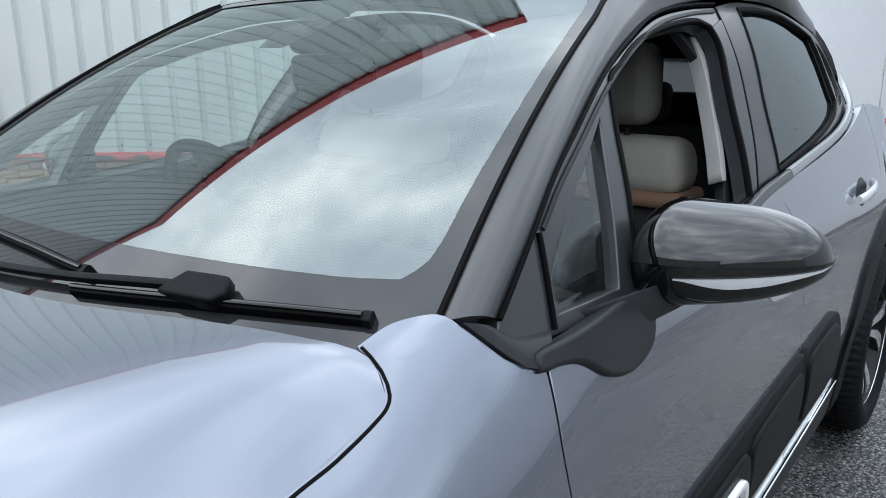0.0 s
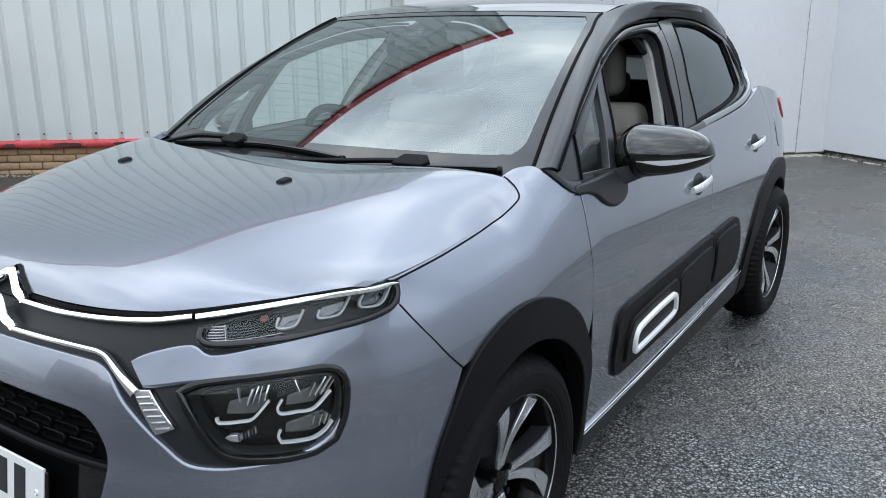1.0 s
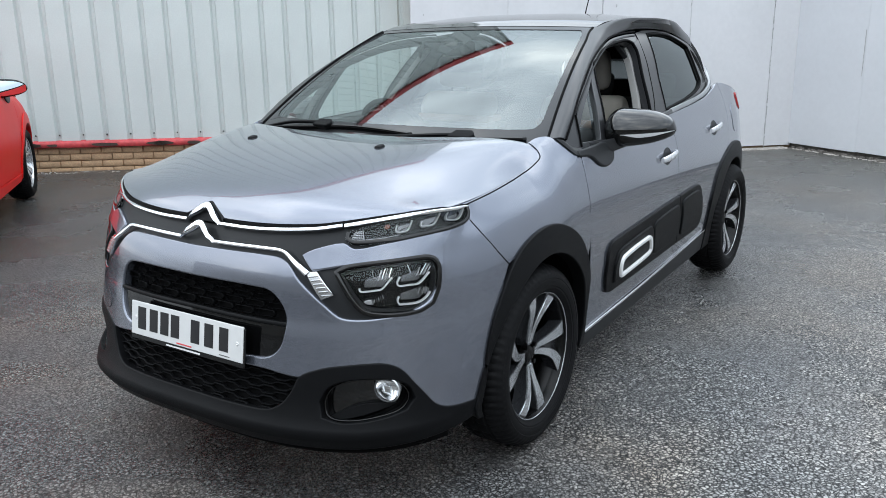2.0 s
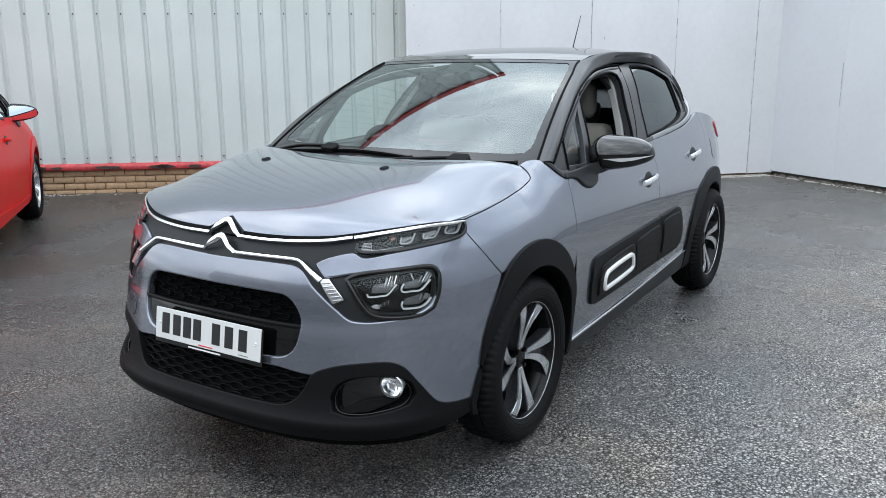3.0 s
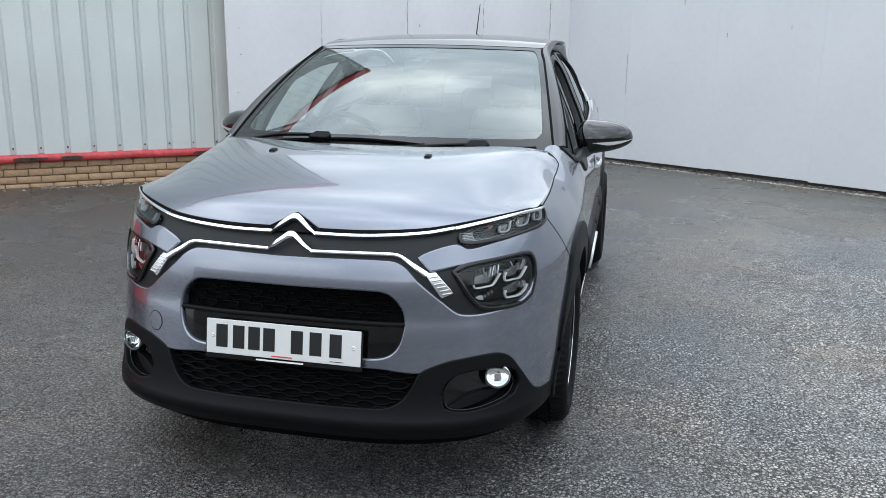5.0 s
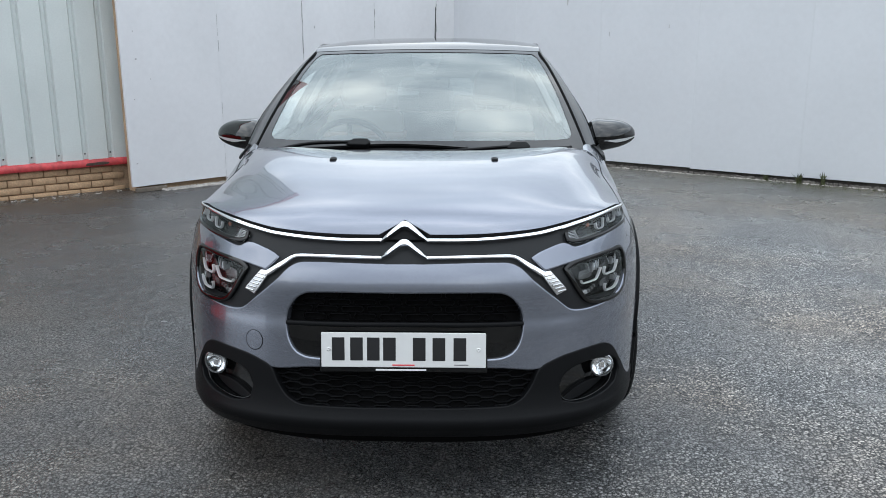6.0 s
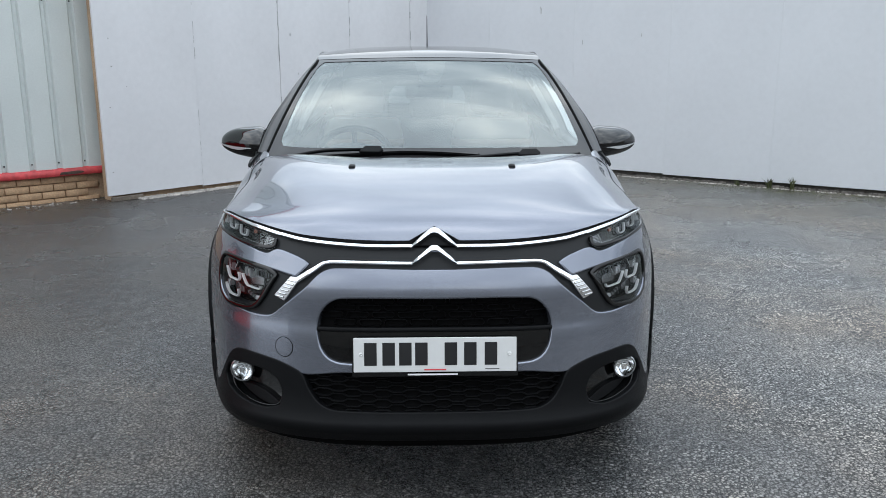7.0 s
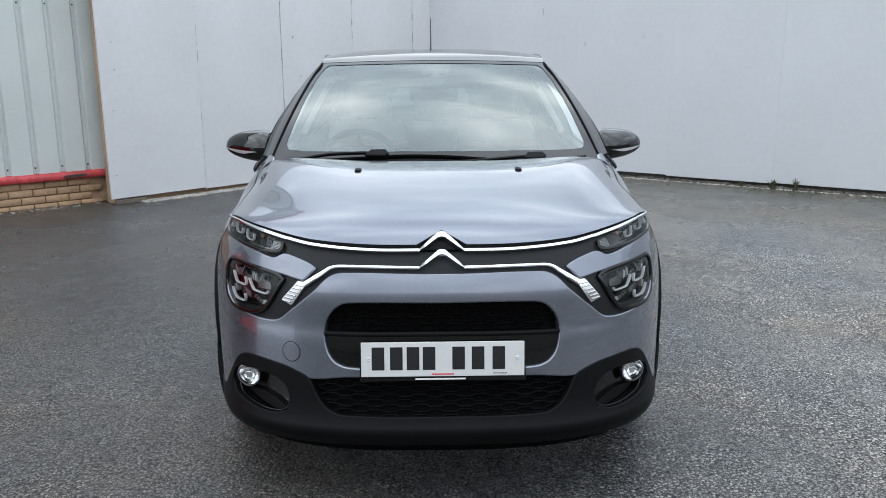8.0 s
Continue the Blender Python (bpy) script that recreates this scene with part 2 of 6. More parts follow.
def body(u, w):
    """The flank: u along the plan, w up it; above its crest the wing turns flat and inwards."""
    x, y = plan_x(u), plan_y(u)
    ya = lean_y(u, .90)
    s = shoulder(ya)
    side = smooth(.10, 1.0, y)
    front = 1 - smooth(.25, 1.05, y)
    back = smooth(3.3, 3.9, y)
    keep = smooth(0, .6, x)
    z, over = w, 0.0
    drop = flank(z) * side * (1 - .4 * back) * keep
    if s > 0:
        top = wing_z(min(ya, 1.16))
        d = max(0, w - top)
        over = (d * d / .07 if d < .035 else d - .0175) * s
        climb = .62 + .26 * smooth(1.0, 1.10, ya)
        z = w - over * climb
        rise = max(0, z - .68) / (top - .68)
        rise = rise ** 3.0 if rise < 1 else 1 + 3 * (rise - 1)
        low = flank(min(z, .68)) * side * keep
        drop = drop * (1 - s) + (low + (x - wing_x(min(ya, 1.16)) - low) * rise + over * (.52 + .70 * smooth(1.0, 1.08, ya))) * s
    flare = .011 * math.exp(-((u - 1.22) / .34) ** 2) * smooth(.26, .42, w) * (1 - smooth(.60, .80, w))
    return Vector((x - drop + flare, y + nose(min(z, .90)) * front + tail(z) * back, z))


WING_U = curve([lean_y(.8 + .02 * i, .90) for i in range(60)], [.8 + .02 * i for i in range(60)])


def wing_top(y):
    """Where the wing meets the bonnet or the screen at y, as u and w."""
    u = WING_U(y)
    if y < .84:
        return (u, crest(u) - .001)
    lo, hi = crest(u) - .012, crest(u) + .13
    for _ in range(24):
        mid = (lo + hi) / 2
        p = body(u, mid)
        if p.x > edge_x(y) and p.z < 1.043:
            lo = mid
        else:
            hi = mid
    return (u, lo)


EDGE_Y = (.38, .47, .56, .65, .74, .84, .90, .94, .96, .97, .978, .985, .990, .995, .999, 1.002, 1.005, 1.0075, 1.010, 1.05, 1.115)
edge_z = curve(EDGE_Y, [body(*wing_top(y)).z if y > .80 else wing_low(y) for y in EDGE_Y])


# side windows and roof rails
rail = curve((.90, .98, 1.1, 1.2, 1.3, 1.4, 1.45), (.808, .788, .746, .698, .646, .577, .525))


def green(y, z):
    x = rail(z)
    if y < 1.5:
        x -= .035 * ((1.5 - y) / .4) ** 2
    x -= .014 * (y - 1.8)
    if y > 2.6:
        x -= .06 * ((y - 2.6) / 1.0) ** 2
    if y > 3.12:
        x -= .6 * (y - 3.12) ** 2
    return Vector((x, y, z))


# bonnet: p from the middle (0) to the shut line (1), q from the nose (0) to the screen (1)
def hood_z(q):
    """Height of the bonnet's middle line."""
    return .862 + .135 * (1 - max(0, 1 - q) ** 2.2) + .046 * (1 - math.exp(-q / .05))


# the bonnet's side edge as if its rear corner were square
side_x = curve((.38, .47, .65, .74, .84, .92, 1.02), (.736, .742, .745, .743, .741, .742, .744))
side_z = curve((.38, .47, .56, .65, .74, .84, .90, .94, .97, 1.02), (.895, .906, .914, .923, .933, .944, .951, .961, .972, .990))
lip = curve((0, .23, .42, .50, .60, .70, .78, .86, .92), (.860, .861, .871, .881, .896, .908, .911, .909, .907))
plan_u = curve([p[0] for p in PLAN[:8]], PLAN_U[:8])


CORNER_Y = body(plan_u(.736), lip(plan_u(.736))).y


def hood(p, q):
    a = abs(p)
    u = plan_u(.736 * a)
    front = body(u, lip(u))
    ye = CORNER_Y + (1.009 - CORNER_Y) * q
    yr = .858 + .151 * a ** 2.6
    y = front.y + (yr - front.y) * q
    xe = edge_x(ye)
    if a > .9:
        y += (ye - y) * ((a - .9) / .1) ** 2
    zc = hood_z(q)
    z = (front.z - (hood_z(0) + (side_z(CORNER_Y) - hood_z(0)) * a ** 2.6)) * max(0, 1 - q) ** 6
    x = xe * p + (math.copysign(front.x, p) - xe * p) * max(0, 1 - q) ** 6
    full = 2.6 + 5.6 * smooth(0, .95, q)
    lift = .010 * smooth(.50, 1, q)

    def deck(r):
        return zc + (side_z(ye) - zc) * r ** full + lift * smooth(.30, .85, r) * (1 - smooth(.90, 1, r))

    out = xe / side_x(ye)
    z += deck(out * a)
    # flush with the wing along the shut line
    z += (edge_z(ye) - deck(out)) * a ** 8 * smooth(0, .4, q)
    return Vector((x, y, z))


# windscreen: p across, q up
def screen(p, q):
    a = abs(p)
    x = .710 * (1 - q) + .565 * q
    y0, y1 = 0.985 + .138 * a ** 2.0, 1.765 + .085 * a ** 2.0
    z0, z1 = 1.035 - .005 * a * a, 1.433 - .012 * a * a
    bulge = .028 * 4 * q * (1 - q)
    return Vector((x * p, y0 + (y1 - y0) * q - bulge * .45, z0 + (z1 - z0) * q + bulge))


roof_z = curve((1.765, 1.9, 2.2, 2.6, 3.0, 3.4, 3.7), (1.434, 1.466, 1.496, 1.498, 1.474, 1.420, 1.345))


def roof(p, q):
    a = abs(p)
    y = 1.765 + .085 * a * a * (1 - q) + (3.70 - 1.765) * q
    xe = (.570 + .02 * smooth(1.8, 2.4, y)) - .17 * smooth(2.7, 3.8, y)
    fade = smooth(0, .25, q)
    return Vector((xe * p, y, roof_z(1.765 + 1.935 * q) - .011 * a * a * (1 - fade) - .034 * a ** 3 * fade))


# the front pillar and roof rail: a from the screen's edge (0) to the door frame (1), b from its foot back
RAIL_B = [i / 10 for i in range(11)]
RAIL_IN = [screen(1, q) for q in (0, .2, .4, .6, .8, 1.0)] + [roof(1, (y - 1.855) / 1.845) for y in (2.10, 2.35, 2.65, 2.95, 3.30)]
RAIL_OUT = [green(y, z) for y, z in ((1.172, 1.030), (1.287, 1.114), (1.432, 1.200), (1.617, 1.283), (1.80, 1.340), (1.985, 1.380), (2.20, 1.402), (2.42, 1.413), (2.66, 1.413), (2.93, 1.388), (3.20, 1.322))]
rail_in = [curve(RAIL_B, [p[i] for p in RAIL_IN]) for i in range(3)]
rail_out = [curve(RAIL_B, [p[i] for p in RAIL_OUT]) for i in range(3)]


def pillar(a, b):
    p, q = Vector([f(b) for f in rail_in]), Vector([f(b) for f in rail_out])
    k = .016 * 4 * a * (1 - a)
    return p + (q - p) * a + Vector((.75 * k, -.25 * k, .6 * k)) + Vector((0, 0, .004))

# ---- mesh helpers ----
from mathutils.geometry import delaunay_2d_cdt


def part(name, mesh, mat, parent=None, label=""):
    """Links a mesh as one object, under a thing or a part."""
    if isinstance(mesh, bmesh.types.BMesh):
        data = bpy.data.meshes.new(name)
        rounded_off = any(f.smooth for f in mesh.faces)
        if rounded_off:
            weighed = [sum((f.normal * f.calc_area() for f in v.link_faces), Vector((0, 0, 0))).normalized() for v in mesh.verts]
        mesh.to_mesh(data)
        mesh.free()
        if rounded_off:
            data.normals_split_custom_set_from_vertices([tuple(v) for v in weighed])
    else:
        data = mesh
    data.materials.clear()
    data.materials.append(mat)
    ob = new(name, data)
    if parent is not None:
        ob.parent = parent
    if mat.name.endswith(("_glass", "_lens")) and mat.name not in ("mirror_glass", "red_lamp_lens"):
        ob.visible_shadow = False  # a pane lets the daylight in
    return tagged(ob, label)


def make(verts, faces, smooth_faces=True, normals=None):
    data = bpy.data.meshes.new("mesh")
    data.from_pydata([tuple(v) for v in verts], [], faces)
    data.polygons.foreach_set("use_smooth", [smooth_faces] * len(data.polygons))
    data.update()
    if normals is not None:
        data.normals_split_custom_set_from_vertices([tuple(n) for n in normals])
    return data


def soften(data, angle=35):
    """Smooth faces with crisp edges past the angle."""
    data.polygons.foreach_set("use_smooth", [True] * len(data.polygons))
    bm = bmesh.new()
    bm.from_mesh(data)
    bmesh.ops.recalc_face_normals(bm, faces=bm.faces)
    for e in bm.edges:
        e.smooth = len(e.link_faces) == 2 and e.calc_face_angle(0) < radians(angle)
    bm.to_mesh(data)
    bm.free()
    return data


def flow(points, step=0.02, closed=False, sharp=42):
    """A smooth line through points that keeps corners sharper than the angle."""
    pts = [Vector(p) for p in points]
    n = len(pts)

    def turn(i):
        if not closed and (i == 0 or i == n - 1):
            return 180
        a, b = pts[i] - pts[i - 1], pts[(i + 1) % n] - pts[i]
        return math.degrees(a.angle(b, 0)) if a.length > 1e-9 and b.length > 1e-9 else 0

    hard = [turn(i) > sharp for i in range(n)]
    out = []
    for i in range(n if closed else n - 1):
        j = (i + 1) % n
        p1, p2 = pts[i], pts[j]
        p0 = p1 * 2 - p2 if hard[i] else pts[i - 1]
        p3 = p2 * 2 - p1 if hard[j] else pts[(j + 1) % n]
        d = (p2 - p1).length
        m1 = (p2 - p0) * (d / max(1e-9, (p1 - p0).length + d))
        m2 = (p3 - p1) * (d / max(1e-9, (p3 - p2).length + d))
        k = max(1, int(math.ceil(d / step)))
        for s in range(k):
            t = s / k
            out.append(p1 * (2 * t ** 3 - 3 * t ** 2 + 1) + m1 * (t ** 3 - 2 * t ** 2 + t) + p2 * (3 * t ** 2 - 2 * t ** 3) + m2 * (t ** 3 - t ** 2))
    if not closed:
        out.append(pts[-1])
    return out


def inside(poly, x, y):
    hit = False
    j = len(poly) - 1
    for i in range(len(poly)):
        xi, yi, xj, yj = poly[i][0], poly[i][1], poly[j][0], poly[j][1]
        if (yi > y) != (yj > y) and x < (xj - xi) * (y - yi) / (yj - yi) + xi:
            hit = not hit
        j = i
    return hit


def normal_of(surf, a, b, h=0.0015):
    n = (surf(a + h, b) - surf(a - h, b)).cross(surf(a, b + h) - surf(a, b - h))
    return n.normalized() if n.length > 1e-12 else Vector((0, 0, 1))


def lifted(surf, d):
    """The surface, raised by d along its normal."""
    return lambda a, b: surf(a, b) + normal_of(surf, a, b) * d


def panel_mesh(outline, surf, holes=(), step=0.03, depth=0.012, flip=False, rounded=0.003):
    """A sheet cut to an outline on a surface, with rolled, turned-in edges."""
    loops = [flow([(p[0], p[1]) for p in line], step * 0.7, True) for line in (outline, *holes)]
    pts, edges = [], []
    for loop in loops:
        k = len(pts)
        pts += [Vector(p) for p in loop]
        edges += [(k + i, k + (i + 1) % len(loop)) for i in range(len(loop))]
    rim = np.array([(p.x, p.y) for p in pts])
    lo, hi = rim.min(0), rim.max(0)
    nx, ny = max(1, int((hi[0] - lo[0]) / step)), max(1, int((hi[1] - lo[1]) / step))
    for i in range(nx + 1):
        for j in range(ny + 1):
            x, y = lo[0] + (hi[0] - lo[0]) * (i + .5 * (j % 2)) / nx, lo[1] + (hi[1] - lo[1]) * j / ny
            if inside(loops[0], x, y) and not any(inside(h, x, y) for h in loops[1:]):
                if np.min((rim[:, 0] - x) ** 2 + (rim[:, 1] - y) ** 2) > (0.5 * step) ** 2:
                    pts.append(Vector((x, y)))
    v2, _, faces, *_ = delaunay_2d_cdt(pts, edges, [], 0, 1e-7)
    keep = []
    for f in faces:
        x, y = sum(v2[i].x for i in f) / len(f), sum(v2[i].y for i in f) / len(f)
        if inside(loops[0], x, y) and not any(inside(h, x, y) for h in loops[1:]):
            keep.append(list(f))
    used = sorted({i for f in keep for i in f})
    index = {v: i for i, v in enumerate(used)}
    faces = [[index[i] for i in f] for f in keep]
    verts = [surf(v2[i].x, v2[i].y) for i in used]
    norms = [normal_of(surf, v2[i].x, v2[i].y) for i in used]
    count = {}
    for f in faces:
        for a, b in zip(f, f[1:] + f[:1]):
            count[(a, b)] = True
    border = [(a, b) for a, b in count if (b, a) not in count]
    out_dir = {}
    for a, b in border:
        side = (verts[b] - verts[a]).cross(norms[a])
        if side.length > 1e-9:
            side.normalize()
            out_dir[a] = out_dir.get(a, Vector((0, 0, 0))) + side
            out_dir[b] = out_dir.get(b, Vector((0, 0, 0))) + side
    rings = {}
    for a in out_dir:
        o = out_dir[a].normalized()
        base, n = verts[a].copy(), norms[a]
        k = len(verts)
        verts[a] = base - o * rounded * 0.0
        verts.append(base + o * rounded * 0.7 - n * rounded * 0.35)
        norms.append((n + o).normalized())
        verts.append(base + o * rounded - n * rounded)
        norms.append((o * 0.95 + n * .05).normalized())
        verts.append(base + o * rounded - n * max(depth, rounded * 1.5))
        norms.append(o)
        rings[a] = (a, k, k + 1, k + 2)
    for a, b in border:
        ra, rb = rings[a], rings[b]
        for i in range(3):
            faces.append([rb[i], ra[i], ra[i + 1], rb[i + 1]])
    if flip:
        verts = [Vector((-v.x, v.y, v.z)) for v in verts]
        norms = [Vector((-n.x, n.y, n.z)) for n in norms]
        faces = [f[::-1] for f in faces]
    return make(verts, faces, True, norms)


def turned(data):
    """The same mesh, facing the other way."""
    n = [(-c.vector.x, -c.vector.y, -c.vector.z) for c in data.vertex_normals]
    return make([v.co.copy() for v in data.vertices], [list(q.vertices)[::-1] for q in data.polygons], True, n)


def both(name, parents, mat, build, label=""):
    """The same part on the near side and mirrored on the far side. build(flip) gives the mesh."""
    return [part(name, build(flip), mat, parent, label) for flip, parent in zip((False, True), parents)]


def strip_mesh(path, surf, width, height, closed=False, step=0.012, flip=False, sink=0.004, sharp=42):
    """A raised moulding along a line on a surface. width: one number or one for each point."""
    if isinstance(width, (int, float)):
        line = flow([(p[0], p[1], width) for p in path], step, closed, sharp)
    else:
        line = flow([(p[0], p[1], w) for p, w in zip(path, width)], step, closed, sharp)
    n = len(line)
    pos = [surf(p.x, p.y) for p in line]
    verts, faces = [], []
    profile = ((-.5, -sink), (-.5, height * .45), (-.40, height * .85), (-.2, height), (.2, height), (.40, height * .85), (.5, height * .45), (.5, -sink))
    m = len(profile)
    for i in range(n):
        a = pos[i - 1] if (closed or i > 0) else pos[i]
        b = pos[(i + 1) % n] if (closed or i < n - 1) else pos[i]
        t = (b - a).normalized()
        up = normal_of(surf, line[i].x, line[i].y)
        across = up.cross(t).normalized()
        up = t.cross(across)
        for s, h in profile:
            verts.append(pos[i] + across * s * line[i].z + up * h)
    for i in range(n if closed else n - 1):
        j = (i + 1) % n
        for k in range(m - 1):
            faces.append([i * m + k, j * m + k, j * m + k + 1, i * m + k + 1])
    if not closed:
        faces.append(list(range(m - 1, -1, -1)))
        faces.append([(n - 1) * m + k for k in range(m)])
    if flip:
        verts = [Vector((-v.x, v.y, v.z)) for v in verts]
        faces = [f[::-1] for f in faces]
    return soften(make(verts, faces), 40)


def grid_mesh(surf, a0, a1, na, b0, b1, nb, thick=0.0):
    """A whole rectangular patch of a surface, with thickness."""
    verts, norms, faces = [], [], []
    for j in range(nb + 1):
        for i in range(na + 1):
            a, b = a0 + (a1 - a0) * i / na, b0 + (b1 - b0) * j / nb
            verts.append(surf(a, b))
            norms.append(normal_of(surf, a, b))
    w = na + 1
    for j in range(nb):
        for i in range(na):
            k = j * w + i
            faces.append([k, k + 1, k + w + 1, k + w])
    if thick:
        border = [i for i in range(w)] + [j * w + na for j in range(1, nb + 1)] + [nb * w + i for i in range(na - 1, -1, -1)] + [j * w for j in range(nb - 1, 0, -1)]
        k0 = len(verts)
        mid = sum(verts, Vector((0, 0, 0))) / len(verts)
        for r in border:
            side = (verts[r] - mid).normalized()
            verts += [verts[r].copy(), verts[r] - norms[r] * thick]
            norms += [side, side]
        nb2 = len(border)
        for i in range(nb2):
            j = (i + 1) % nb2
            faces.append([k0 + 2 * j, k0 + 2 * i, k0 + 2 * i + 1, k0 + 2 * j + 1])
    return make(verts, faces, True, norms)


def loft(rings, cap=True, closed=True, angle=40):
    """A skin over rings of equal count."""
    m = len(rings[0])
    verts = [p for r in rings for p in r]
    faces = []
    for i in range(len(rings) - 1):
        for k in range(m if closed else m - 1):
            j = (k + 1) % m
            faces.append([i * m + k, i * m + j, (i + 1) * m + j, (i + 1) * m + k])
    if cap:
        faces.append(list(range(m))[::-1])
        faces.append([(len(rings) - 1) * m + k for k in range(m)])
    return soften(make(verts, faces), angle)


def lathe(profile, turns=64, axis="x", angle=35, close=False):
    """A turned body: profile of (along the axis, radius)."""
    verts, faces = [], []
    m = len(profile)
    for i in range(turns):
        a = 2 * math.pi * i / turns
        for s, r in profile:
            verts.append(Vector((s, r * math.cos(a), r * math.sin(a))))
    for i in range(turns):
        j = (i + 1) % turns
        for k in range(m if close else m - 1):
            q = (k + 1) % m
            faces.append([i * m + k, j * m + k, j * m + q, i * m + q])
    return soften(make(verts, faces), angle)


def box_bm(x0, x1, y0, y1, z0, z1, bevel=0.0, segments=2):
    bm = bmesh.new()
    vs = [bm.verts.new(p) for p in ((x0, y0, z0), (x1, y0, z0), (x1, y1, z0), (x0, y1, z0), (x0, y0, z1), (x1, y0, z1), (x1, y1, z1), (x0, y1, z1))]
    for f in ((3, 2, 1, 0), (4, 5, 6, 7), (0, 1, 5, 4), (1, 2, 6, 5), (2, 3, 7, 6), (3, 0, 4, 7)):
        bm.faces.new([vs[i] for i in f])
    if bevel:
        bmesh.ops.bevel(bm, geom=bm.edges[:], offset=bevel, segments=segments, profile=0.5, affect="EDGES")
        bm.normal_update()
        for f in bm.faces:
            f.smooth = True
    return bm


def tube(points, radius, sides=10, closed=False):
    """A round bar along a line."""
    pts = [Vector(p) for p in points]
    n = len(pts)
    rings = []
    side = None
    for i in range(n):
        a = pts[i - 1] if (closed or i > 0) else pts[i]
        b = pts[(i + 1) % n] if (closed or i < n - 1) else pts[i]
        t = (b - a).normalized()
        if side is None:
            side = t.orthogonal().normalized()
        side = (side - t * side.dot(t)).normalized()
        up = t.cross(side)
        r = radius[i] if isinstance(radius, (list, tuple)) else radius
        rings.append([pts[i] + (side * math.cos(2 * math.pi * k / sides) + up * math.sin(2 * math.pi * k / sides)) * r for k in range(sides)])
    if closed:
        rings.append(rings[0])
    return loft(rings, cap=not closed)


def empty(name, m, label="", category="", group=""):
    ob = new(name)
    ob.empty_display_size = 0.2
    ob.matrix_basis = m
    return tagged(ob, label, category, group)

# ---- the yard: ground and walls ----
class Wall:
    """A wall line: s metres along it, out metres into the yard, z up."""

    def __init__(self, p, q):
        self.p = Vector((*p, 0))
        self.d = (Vector((*q, 0)) - self.p).normalized()
        self.n = Vector((self.d.y, -self.d.x, 0))

    def at(self, s, out, z):
        return self.p + self.d * s + self.n * out + Vector((0, 0, z))

    def frame_matrix(self):
        return Matrix((( self.d.x, -self.n.x, 0, self.p.x), (self.d.y, -self.n.y, 0, self.p.y), (0, 0, 1, 0), (0, 0, 0, 1)))

    # in the wall's own frame x runs along, -y into the yard, z up


SHEET = Wall((-6.669, 3.507), (-3.271, 6.199))
WHITE_A = Wall((-2.98, 6.10), (0.17, 9.30))
WHITE_B = Wall((0.17, 9.30), (4.89, 5.99))
EAVE, PITCH, APEX = 6.65, 0.40, -4.6


def verge(s):
    """Height of the gable's sloping edge at s along the sheeted wall."""
    return EAVE + PITCH * (4.6 - max(s, 2 * APEX - s))


